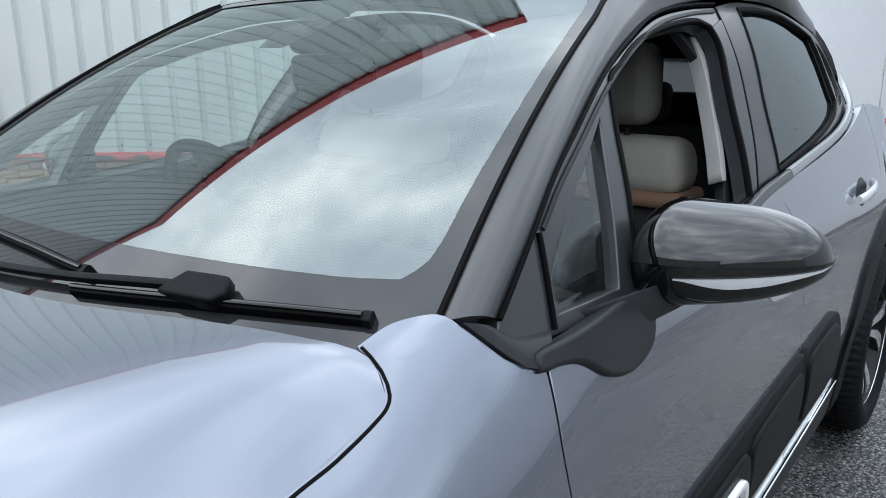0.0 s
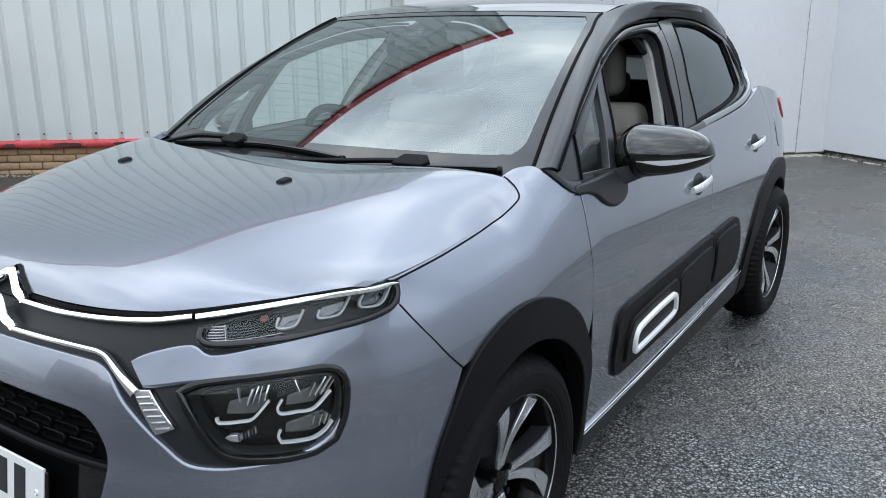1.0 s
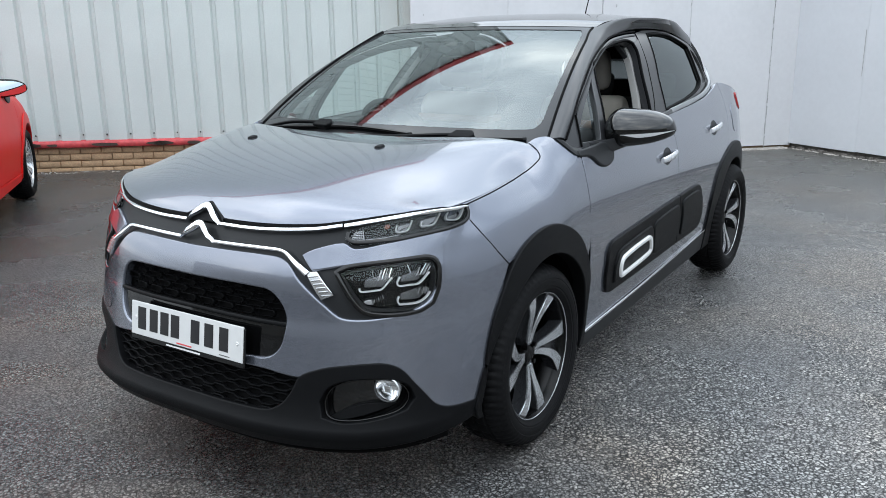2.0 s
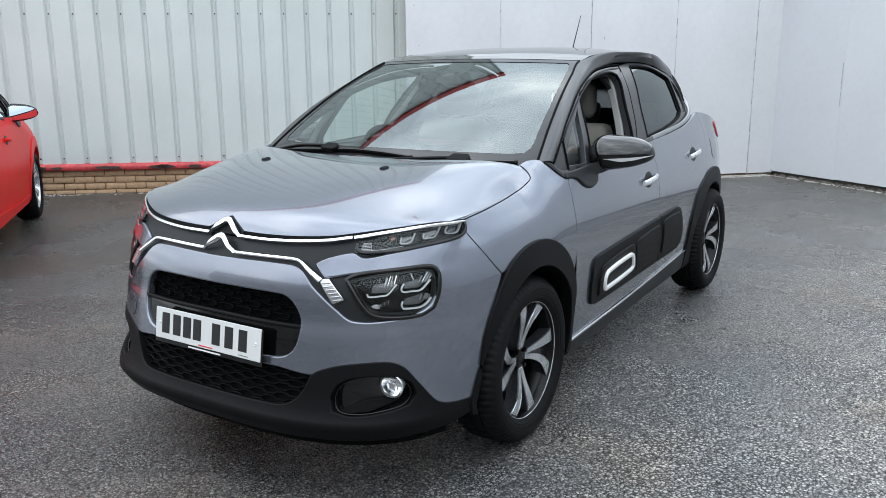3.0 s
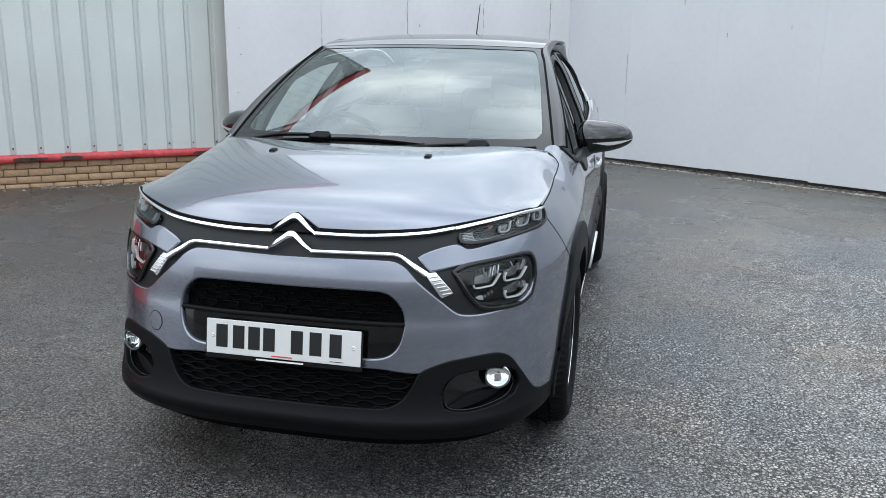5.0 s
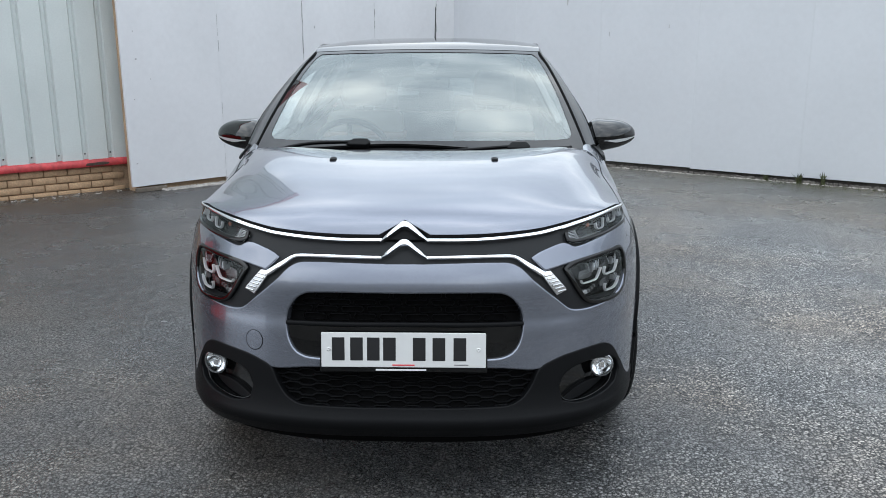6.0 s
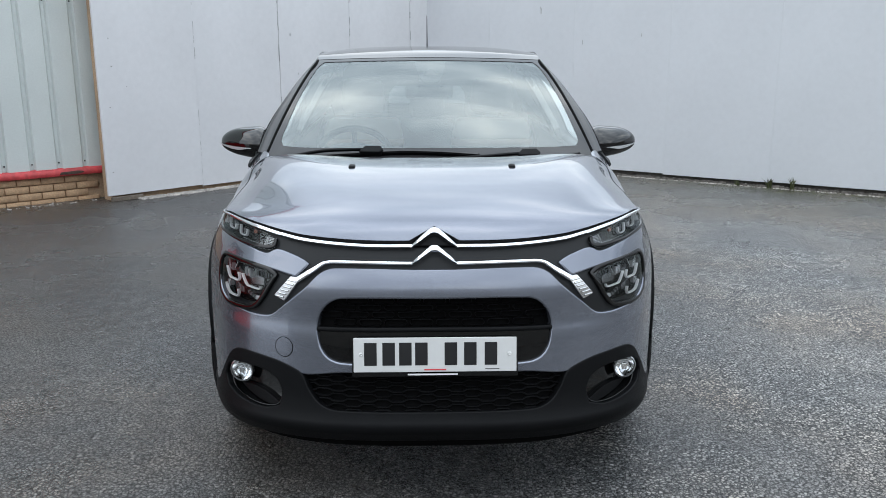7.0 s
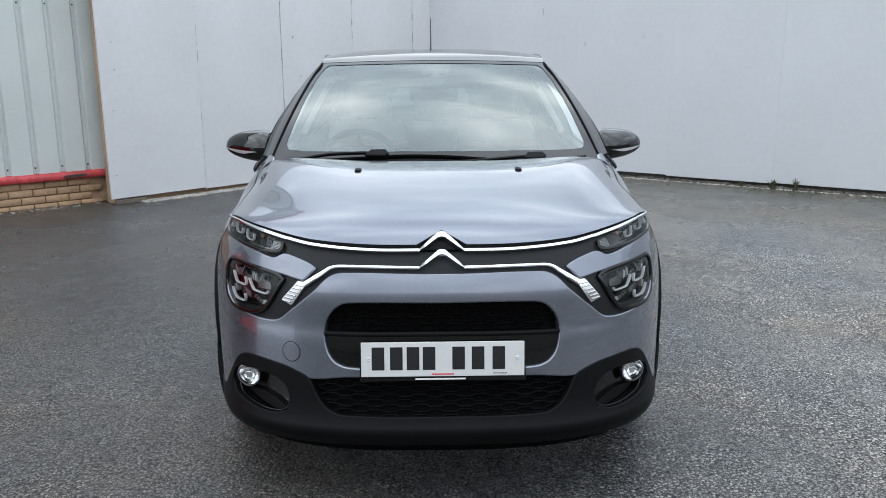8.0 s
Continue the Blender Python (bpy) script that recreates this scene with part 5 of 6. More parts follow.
    # windscreen
    part("windscreen", grid_mesh(screen, -1, 1, 40, -.11, 1, 22), SCREEN_GLASS, car, "windscreen mirroring clouds")
    sc = lifted(lambda a, b: screen(a / .69, b / .86), .0025)
    outer = [(-.688, -.095), (.688, -.095), (.688, .86), (-.688, .86)]
    hole = [(-.555, .044), (-.30, .045), (0, .046), (.30, .045), (.555, .044), (.628, .050), (.650, .085), (.655, .20), (.660, .45), (.655, .770), (.636, .826), (-.636, .826), (-.655, .770), (-.660, .45), (-.655, .20), (-.650, .085), (-.628, .050)]
    part("screen_border", panel_mesh(outer, sc, [hole], step=.05, depth=.002, rounded=.001), FRIT, car, "black printed border of the windscreen")
    part("header_seal", strip_mesh([(-.69, .868), (-.3, .868), (.3, .868), (.69, .868)], lambda a, b: screen(a / .69, b / .86), .008, .002), RUBBER, car)

    # roof, tailgate glass
    part("roof", grid_mesh(roof, -1, 1, 30, 0.004, 1, 40, .02), ROOF_BLACK, car, "gloss black roof")

    def rear_glass(a, b):
        top, low = roof(a, 1), Vector((a * .50, 3.86 - .05 * a * a, 1.05))
        return top + (low - top) * b + Vector((0, .04 * 4 * b * (1 - b), 0))
    part("tailgate", grid_mesh(rear_glass, -1, 1, 20, 0, 1, 12), PRIVACY, car, "dark tailgate glass")

    def shelf(f):
        rings = []
        for i in range(13):
            u = 3.79 + .66 * i / 12
            o = body(u, 1.117 - .086 * smooth(3.75, 4.55, u))
            rings.append([Vector(((-1 if f else 1) * (o.x + (.40 - o.x) * t), o.y + (3.80 - o.y) * t * .5, o.z - .012 - .02 * t)) for t in (0, .15, .35, .6, .85, 1)])
        return loft(rings, cap=False, closed=False)
    both("tail_shoulder", pair, paint, shelf)
    part("roof_lining", grid_mesh(lifted(roof, -.03), .97, -.97, 16, .03, .97, 16), HEADLINING, car, "pale roof lining")

    wheels = []
    spoke_m, dark_m = (ALLOY, ALLOY_BLACK) if full else (SILVER, ALLOY)
    for y in (.83, 3.37):
        for side, spin in ((1, 81), (-1, 40)):
            wheels.append(wheel(car, side * .750, y, side, spin + (y - .83) * 2, spoke_m, dark_m))

    # door mirrors
    for flip in (False, True):
        s = -1 if flip else 1
        cap = part("door_mirror", mirror_shell(.13, 1, .002, flip), CAP_BLACK, car, "gloss black door mirror cap")
        part("lower_housing", mirror_shell(-1, .12, -.002, flip), GLOSS_BLACK, cap)
        part("bright_strip", mirror_shell(-.40, -.12, .004 if full else -.006, flip, .85), SILVER if full else GLOSS_BLACK, cap, "silver strip along the mirror")
        ring = []
        for i in range(27):
            x = .79 + (1.012 - .79) * i / 26
            mid, up, down, fwd, back = mirror_section(x)
            ring.append((x, mid, up * .80, down * .80, back))
        pts = [Vector((s * x, b + .004, m + u)) for x, m, u, d, b in ring] + [Vector((s * x, b + .001, m - d)) for x, m, u, d, b in ring[::-1]]
        bmx = bmesh.new()
        f = bmx.faces.new([bmx.verts.new(p) for p in pts])
        bmesh.ops.triangulate(bmx, faces=[f])
        part("reflector", bmx, MIRROR_GLASS, cap, "mirror glass")
        foot = []
        for t in range(9):
            k = t / 8
            c = Vector((.775, 1.30, .962)).lerp(Vector((.845, 1.525, .985)), k)
            wy, wz = .055 - .015 * k, .034 - .012 * k
            foot.append([c + Vector((s * 0, 0, 0)) + Vector((.018 * math.cos(a) , wy * math.cos(a), wz * math.sin(a))) for a in [2 * math.pi * q / 14 for q in range(14)]])
        foot = [[Vector((s * p.x, p.y, p.z)) for p in r] for r in foot]
        part("arm", loft(foot), BAND, cap, "dark plastic mirror arm")
    sail = [(1.772, .968), (1.81, .968), (1.85, .958), (1.90, .927), (1.95, .912), (2.0, .914), (2.04, .928), (2.06, .958), (2.02, .985), (1.90, .985), (1.79, .98), (1.775, .978)]
    both("mirror_foot", doors, BAND, lambda f: panel_mesh(sail, lifted(flank_surf, .010), step=.02, depth=.025, flip=f, rounded=.008), "dark plastic foot of the door mirror")
    trim_foot = ((1.704, 1.030, 1.148, 1.026), (1.719, 1.008, 1.160, 1.018), (1.733, .990, 1.172, 1.010), (1.751, .974, 1.190, 1.000), (1.769, .967, 1.214, .996), (1.784, .966, 1.248, .992))

    def corner_trim(f):
        s, rings = (-1 if f else 1), []
        for u, w, y, z in trim_foot:
            a, b = lifted(flank_surf, .005)(u, w), green(y, z) + Vector((.006, 0, 0))
            row = [a - Vector((.025, 0, .004))]
            for k in range(6):
                t = k / 5
                row.append(a.lerp(b, t) + Vector((.004 * math.sin(math.pi * t), 0, .001 * math.sin(math.pi * t))))
            row.append(b - Vector((.025, 0, 0)))
            rings.append([Vector((s * q.x, q.y, q.z)) for q in row])
        return loft(rings, cap=True, closed=True, angle=60)
    both("corner_trim", wings, BAND, corner_trim, "dark plastic corner trim below the pillar")
    # seam shade drawn as thin black strips on the post and wing
    both("post_gap_shade", doors, RUBBER, lambda f: strip_mesh([(1.284, 1.104), (1.272, 1.047), (1.262, .990)], lifted(green, .002), .007, .004, flip=f))
    both("wing_gap_shade", wings, RUBBER, lambda f: strip_mesh([(.925, .862), (.965, .834), (1.013, .7985), (1.07, .755), (1.133, .710)], lifted(flank_surf, -.0002), .0028, .0010, step=.03, flip=f))

    # door handles
    def handle(u0, w0, u1, w1, flip):
        rings = []
        for i in range(15):
            t = i / 14
            u, w = u0 + (u1 - u0) * t, w0 + (w1 - w0) * t
            lift = .030 * (math.sin(math.pi * min(1, max(0, t * .94 + .03))) ** .45)
            c = flank_surf(u, w) + normal_of(flank_surf, u, w) * lift
            hz, hx = .017 * (.75 + .25 * math.sin(math.pi * t)), .008
            ring = [c + Vector((hx * math.cos(a), 0, hz * math.sin(a))) for a in [2 * math.pi * k / 12 for k in range(12)]]
            rings.append([Vector((-p.x if flip else p.x, p.y, p.z)) for p in ring])
        return loft(rings)
    for (u0, w0, u1, w1), owner in (((2.60, .842, 2.80, .857), doors), ((3.425, .890, 3.625, .907), rear_doors)):
        both("door_handle", owner, SILVER if full else paint, lambda f: handle(u0, w0, u1, w1, f), "silver pull handle")
        cup = [(u0 + .03, w0 + .008), (u0 + .06, w0 + .034), (u0 + .10, w0 + .046), (u0 + .14, w0 + .038), (u0 + .165, w0 + .012), (u0 + .14, w0 - .02), (u0 + .10, w0 - .03), (u0 + .06, w0 - .02)]
        both("handle_cup", owner, BAND, lambda f: panel_mesh(cup, lifted(flank_surf, .001), step=.02, depth=.002, flip=f, rounded=.001))

    # fittings shared by both cars
    part("aerial", tube([(0.0, 3.02, 1.445), (0.0, 3.06, 1.53), (0, 3.11, 1.62), (0, 3.155, 1.705)], [.006, .0035, .0028, .002], 8), RUBBER, car, "thin black roof aerial")
    both("rear_lamp", pair, RED_LENS, lambda f: panel_mesh([(4.22, 1.040), (4.32, 1.034), (4.43, 1.012), (4.45, .955), (4.37, .935), (4.27, .965)], lifted(flank_surf, .008), step=.04, depth=.02, flip=f, rounded=.006), "red rear lamp")
    both("filler_flap", pair, paint, lambda f: panel_mesh([(3.98, .985), (4.08, .985), (4.11, .96), (4.11, .86), (4.08, .835), (3.98, .835), (3.955, .86), (3.955, .96)], lifted(flank_surf, .0025), step=.03, depth=.004, flip=f, rounded=.002))
    build_cabin(car)
    if full:
        build_front(car, bonnet)
        build_side(car, doors, rear_doors)
        build_wipers(car)


def rounded_block(x0, x1, y0, y1, z0, z1, r, tilt=0.0, taper=0.0):
    bm = box_bm(x0, x1, y0, y1, z0, z1, r, 4)
    cx = (x0 + x1) / 2
    for v in bm.verts:
        h = (v.co.z - z0) / (z1 - z0)
        v.co.x = cx + (v.co.x - cx) * (1 - taper * h)
        v.co.y += tilt * (v.co.z - z0)
    bm.normal_update()
    return bm


def build_cabin(car):
    part("cabin_floor", box_bm(-.66, .66, .95, 3.6, .30, .34, .01, 1), CABIN, car)
    # dashboard
    sect = [(1.02, .985), (1.20, 1.005), (1.42, 1.000), (1.55, .965), (1.60, .90), (1.58, .80), (1.50, .66), (1.42, .55), (1.20, .50), (1.02, .60)]
    rings = []
    for i in range(21):
        x = -.68 + 1.36 * i / 20
        hump = .055 * math.exp(-((x + .37) / .17) ** 2)
        rings.append([Vector((x, y - .05 * (x / .68) ** 2 * 0, z + hump * smooth(1.15, 1.45, y) * (1 if z > .85 else 0) - .03 * (x / .68) ** 4)) for y, z in sect])
    part("dashboard", loft(rings), CABIN, car, "dark plastic dashboard")
    rim = []
    for k in range(40):
        a = 2 * math.pi * k / 40
        rim.append(pose(-.37, 1.66, .945, -62, 0, 0) @ Vector((.183 * math.cos(a), .176 * math.sin(a), 0)))
    sw = part("steering_wheel", tube(rim, .016, 10, True), RUBBER, car, "black steering wheel on the right-hand side")
    bm = box_bm(-.085, .085, -.055, .055, -.03, .02, .02, 3)
    bmesh.ops.transform(bm, matrix=pose(-.37, 1.66, .945, -62), verts=bm.verts)
    part("boss", bm, CABIN, sw)
    for a in (0, 180, 270):
        b = pose(-.37, 1.66, .945, -62)
        part("spoke", tube([b @ Vector((.06 * math.cos(radians(a)), .05 * math.sin(radians(a)), -.005)), b @ Vector((.18 * math.cos(radians(a)), .172 * math.sin(radians(a)), 0))], .013, 8), CABIN, sw)
    # seats
    for x in (.36, -.37):
        seat = part("front_seat", rounded_block(x - .25, x + .25, 1.62, 2.14, .42, .62, .06), CLOTH, car, "dark cloth front seat with a cream shoulder band")
        part("backrest", rounded_block(x - .245, x + .245, 2.08, 2.22, .52, .965, .055, .20, .06), CLOTH, seat)
        part("trim_band", rounded_block(x - .232, x + .232, 2.155, 2.305, .952, .990, .018, .2), TAN, seat, "tan trim band")
        part("shoulder_band", rounded_block(x - .228, x + .228, 2.158, 2.300, .980, 1.105, .045, .25, .10), CREAM, seat, "cream cloth shoulder band")
        part("headrest", rounded_block(x - .125, x + .125, 2.20, 2.31, 1.130, 1.322, .045, .14, .12), HEADREST, seat, "cream and dark headrest")
        for d in (-.05, .05):
            part("headrest_post", tube([(x + d, 2.245, 1.07), (x + d, 2.260, 1.18)], .007, 8), CABIN, seat)
    bench = part("rear_bench", rounded_block(-.60, .60, 2.62, 3.08, .42, .60, .06), CLOTH, car, "dark cloth rear bench")
    part("backrest", rounded_block(-.60, .60, 3.05, 3.18, .52, 1.02, .06, .22, .04), CLOTH, bench)
    for x in (-.38, .0, .38):
        part("headrest", rounded_block(x - .12, x + .12, 3.16, 3.25, 1.03, 1.17, .035, .2), CLOTH, bench)
    part("parcel_shelf", box_bm(-.60, .60, 3.22, 3.75, 1.00, 1.02, .005, 1), CABIN, car)
    both("door_lining", (car, car), CABIN, lambda f: panel_mesh([(1.80, .40), (1.82, .985), (2.3, 1.008), (2.72, 1.018), (3.3, 1.04), (3.7, 1.08), (3.7, .40)], lifted(flank_surf, -.06), step=.09, depth=.02, flip=f))
    both("b_pillar_lining", (car, car), CABIN, lambda f: panel_mesh([(2.02, 1.0), (2.14, 1.17), (2.20, 1.30), (2.15, 1.40), (2.45, 1.40), (2.36, 1.22), (2.24, 1.02)], lifted(green, -.045), step=.05, depth=.02, flip=f))
    both("pillar_lining", (car, car), PILLAR_TRIM, lambda f: panel_mesh([(2.040, 1.071), (2.086, 1.142), (2.141, 1.221), (2.189, 1.304), (2.215, 1.362), (2.240, 1.362), (2.212, 1.302), (2.160, 1.218), (2.105, 1.139), (2.058, 1.069)],
                                                                      lifted(green, -.038), step=.03, depth=.03, flip=f), "pale lining of the centre pillar")
    part("sensor_print", panel_mesh([(-.085, .845), (-.076, .752), (-.052, .640), (-.030, .585), (.040, .585), (.068, .640), (.090, .752), (.095, .845)], lifted(lambda a, b: screen(a / .69, b / .86), -.004), step=.03, depth=.002, rounded=.001), FRIT, car, "black print round the windscreen sensor")
    part("sensor_window", panel_mesh([(-.033, .656), (.046, .656), (.016, .720), (.002, .720)], lifted(lambda a, b: screen(a / .69, b / .86), -.0025), step=.03, depth=.001, rounded=.0003), HEADREST, car, "pale sensor window")
    rear = [(-.66, 1.0), (-.70, 1.15), (-.64, 1.30), (-.50, 1.40), (.50, 1.40), (.64, 1.30), (.70, 1.15), (.66, 1.0)]
    hole = [(-.28, 1.12), (-.27, 1.20), (-.23, 1.25), (.23, 1.25), (.27, 1.20), (.28, 1.12)]
    part("rear_lining", panel_mesh(rear, lambda a, b: Vector((a * (1 - .10 * abs(a)), 3.36 - .25 * abs(a) ** 3 - .30 * (b - 1.0), b)), [hole], step=.08, depth=.02), CABIN, car, "dark lining round the tailgate")
    pod = part("sensor_pod", rounded_block(-.055, .055, 1.60, 1.72, 1.31, 1.375, .018), CABIN, car, "dark sensor pod behind the windscreen")
    part("inside_mirror", rounded_block(-.12, .12, 1.66, 1.69, 1.235, 1.305, .02), GLOSS_BLACK, car, "black rear-view mirror")


def build_side(car, doors, rear_doors):
    """Door cladding of the detailed car."""
    up = lifted(flank_surf, .012)
    both("door_cladding", doors, PLASTIC, lambda f: panel_mesh(CLAD_F, up, step=.04, depth=.016, flip=f, rounded=.006), "black plastic door cladding")
    both("door_cladding", rear_doors, PLASTIC, lambda f: panel_mesh(CLAD_R, up, step=.04, depth=.016, flip=f, rounded=.006), "black plastic door cladding")
    pad1 = [(2.045, .428), (2.025, .50), (2.05, .548), (2.10, .556), (2.42, .574), (2.45, .56), (2.50, .45), (2.46, .432)]
    pad2 = [(2.52, .452), (2.475, .565), (2.51, .582), (2.81, .598), (2.83, .585), (2.865, .46), (2.84, .442), (2.55, .435)]
    pad3 = [(2.925, .455), (2.895, .595), (2.92, .608), (3.14, .616), (3.19, .60), (3.245, .48), (3.22, .445), (2.95, .438)]
    pad = lifted(flank_surf, .021)
    for line, owner in ((pad1, doors), (pad2, doors), (pad3, rear_doors)):
        both("cladding_pad", owner, PLASTIC, lambda f: panel_mesh(line, pad, step=.03, depth=.012, flip=f, rounded=.009))
    both("cladding_ring", doors, WHITE_TRIM, lambda f: strip_mesh(RING, lifted(flank_surf, .024), .019, .008, closed=True, flip=f, sharp=80), "white trim ring on the cladding")


def build_front(car, bonnet):
    """Lamps, grilles, bright trim and number plate of the detailed car."""
    fs = flank_surf
    # bright double strip with the two angled peaks in the middle
    face = lifted(fs, .004)
    up_l = [(.072, .842), (.232, .843), (.422, .855), (.510, .868)]
    both("upper_bright_strip", (car, car), CHROME, lambda f: strip_mesh(up_l, face, [.0112, .0112, .0112, .0112], .006, flip=f), "chrome strip running to the lamp")
    over_lamp = [(.514, .8688), (.60, .8835), (.70, .8975), (.77, .9025), (.83, .9035), (.88, .9025), (.910, .899)]
    both("lamp_bright_strip", (car, car), CHROME, lambda f: strip_mesh(over_lamp, lifted(fs, .0005), [.0115, .0115, .011, .0105, .0095, .008, .003], .0045, flip=f), "chrome strip over the day lamp")
    low_l = [(.071, .792), (.325, .795), (.356, .790), (.388, .771), (.444, .738)]
    both("lower_bright_strip", (car, car), CHROME, lambda f: strip_mesh(low_l, face, [.0112, .0112, .0118, .0145, .0195], .006, flip=f, sharp=70), "chrome strip bending down beside the lamp")

    def peak(z0, tall, thick, dy, flip):
        """One half of an angled peak: a bent bar from the strip's end up to the middle."""
        rings = []
        for i in range(15):
            t = i / 14
            x = .076 * (1 - t)
            z = z0 + tall * min(1, (t * 1.12)) ** .92 if t < .86 else z0 + tall * (.98 + .02 * smooth(.86, 1, t))
            th = thick * (.45 + .55 * smooth(0, .75, t))
            y = nose(z) - dy * smooth(0, .35, t) - .006
            s = -1 if flip else 1
            rings.append([Vector((s * x, y + .010, z + th * .47)), Vector((s * x, y + .004, z + th * .5)), Vector((s * x, y, z + th * .42)), Vector((s * x, y - .006, z)),
                          Vector((s * x, y, z - th * .42)), Vector((s * x, y + .004, z - th * .5)), Vector((s * x, y + .012, z - th * .5))])
        return loft(rings)
    both("upper_peak", (car, car), CHROME, lambda f: peak(.842, .046, .028, .012, f), "chrome angled peak")
    both("lower_peak", (car, car), CHROME, lambda f: peak(.792, .046, .028, .012, f), "chrome angled peak")

    def shadow_peak(flip):
        s = -1 if flip else 1
        rings = []
        for i in range(11):
            t = i / 10
            x, z = .084 * (1 - t), .856 + .043 * t
            y = nose(min(.9, z)) - .005
            rings.append([Vector((s * x, y, z - .016)), Vector((s * x, y - .002, z + .004)), Vector((s * x, y + .007, z + .003)), Vector((s * x, y + .018, z - .02))])
        return loft(rings)
    both("peak_backing", (car, car), PLASTIC, shadow_peak)
    part("peak_fill", panel_mesh([(-.078, .846), (-.04, .864), (0, .882), (.04, .864), (.078, .846)], lifted(fs, .002), step=.02, depth=.02), PLASTIC, car)
    # a black strip under the bonnet lip gives the gap its dark shade
    gap_line = [(u, lip(abs(u)) - .0060) for u in (-.90, -.86, -.80, -.70, -.60, -.50, -.42, -.23, -.10, .10, .23, .42, .50, .60, .70, .80, .86, .90)]
    part("bonnet_gap_shade", strip_mesh(gap_line, fs, .008, .0005, sink=.02), RUBBER, car)

    # upper lamps
    for f in (False, True):
        lamp = part("day_lamp", panel_mesh(TOP_LAMP, lifted(fs, -.022), step=.03, depth=.02, flip=f), LAMP_BLACK, car, "slim clear day lamp")
        part("lamp_rim", strip_mesh(TOP_LAMP_RIM, lifted(fs, -.004), .013, .007, flip=f, step=.008, sharp=80), GLOSS_BLACK, lamp, "gloss black rim below the lens")
        hooks = ([(.706, .883), (.705, .863), (.700, .856), (.677, .8535), (.668, .8575), (.666, .865), (.666, .872)],
                 [(.788, .897), (.784, .8755), (.779, .868), (.746, .865), (.738, .8685), (.737, .874), (.737, .880)],
                 [(.897, .899), (.882, .878), (.867, .871), (.824, .8742), (.814, .8793), (.812, .888), (.815, .896)])
        shine = random.Random(11)
        for hook in hooks:
            part("light_guide", strip_mesh(hook, lifted(fs, -.012), .0048, .006, flip=f, sharp=60, step=.005), LAMP_GUIDE, lamp, "pale light guide")
            (a0, b0), (a1, b1) = hook[4], hook[1]
            part("reflector", panel_mesh([(a0 + .003, b0 - .001), (a1 - .006, b1 - .003), (a1 - .001, b1 + .014), (a0 + .004, b0 + .015)], lifted(fs, -.019), step=.02, depth=.008, flip=f), LAMP_DIM, lamp)
            # pale and black slips at random imitate the reflector's sparkle by colour
            for k in range(9):
                a, b = shine.uniform(a0 + .008, a1 - .006), b0 + shine.uniform(.0, .010)
                da, db = shine.uniform(-.004, .004), shine.uniform(-.003, .004)
                part("sparkle_slip", strip_mesh([(a - da, b - db), (a + da, b + db)], lifted(fs, -.017), .0018, .003, flip=f, step=.01), LAMP_GREY if k % 2 else LAMP_BLACK, lamp)
        for k in range(6):
            w = .834 + .0046 * k
            part("rib", strip_mesh([(.541 + .001 * k, w), (.560, w + .001), (.578 - .002 * k, w + .002)], lifted(fs, -.016), .0022, .004, flip=f), LAMP_GREY, lamp)
            part("rib", strip_mesh([(.586 - .002 * k, w + .001), (.612, w + .004), (.640 - .004 * (k % 3), w + .008)], lifted(fs, -.017), .0016, .003, flip=f), LAMP_DIM, lamp)
        part("rib", strip_mesh([(.569, .861), (.575, .850), (.582, .835)], lifted(fs, -.014), .0026, .005, flip=f), LAMP_GREY, lamp)
        part("light_guide", strip_mesh([(.545, .8335), (.600, .8365), (.684, .8465)], lifted(fs, -.010), .0014, .004, flip=f), LAMP_GREY, lamp)
        part("indicator_bulb", panel_mesh([(.629, .871), (.637, .869), (.642, .873), (.638, .878), (.631, .877)], lifted(fs, -.018), step=.01, depth=.008, flip=f), AMBER, lamp, "amber indicator bulb")
        part("lens", panel_mesh(TOP_LAMP, lifted(fs, -.002), step=.03, depth=.004, flip=f), LENS, lamp)

    # main lamps
    for f in (False, True):
        lamp = part("head_lamp", panel_mesh(HEAD_LAMP, lifted(fs, -.05), step=.03, depth=.02, flip=f), LAMP_BLACK, car, "headlamp with a black bowl and white light guides")
        wall = []
        line = flow(HEAD_LAMP, .015, True)
        for d in (-.052, -.006):
            sf = lifted(fs, d)
            wall.append([Vector(((-1 if f else 1) * q.x, q.y, q.z)) for q in (sf(p.x, p.y) for p in line)])
        part("bowl", loft(wall, cap=False), LAMP_BLACK, lamp)
        rim_line = [(a + (a - .685) * .055, b + (b - .697) * .125) for a, b in HEAD_LAMP]
        part("lamp_rim", strip_mesh(rim_line, lifted(fs, -.008), .016, .009, closed=True, flip=f), GLOSS_BLACK, lamp, "gloss black lamp surround")
        for guide in ([(.600, .702), (.602, .695), (.608, .691), (.648, .694), (.669, .698), (.695, .731)], [(.719, .731), (.713, .714), (.720, .704), (.750, .704), (.782, .706), (.811, .735)],
                      [(.722, .672), (.718, .660), (.724, .647), (.750, .646), (.784, .648), (.807, .660), (.821, .676)]):
            part("light_guide", strip_mesh(guide, lifted(fs, -.021), .0050, .006, flip=f, sharp=60, step=.006), LAMP_WHITE, lamp, "white light guide")
            (a0, b0), (a1, b1) = guide[0], guide[-1]
            low = guide[3][1]
            part("reflector", panel_mesh([(a0 + .012, low + .010), (a1 - .026, low + .010), (a1 - .006, b1 - .002), (a1 - .012, b1 + .012), (a0 + .014, b1 - .004)], lifted(fs, -.046), step=.02, depth=.004, flip=f), LAMP_DIM, lamp)
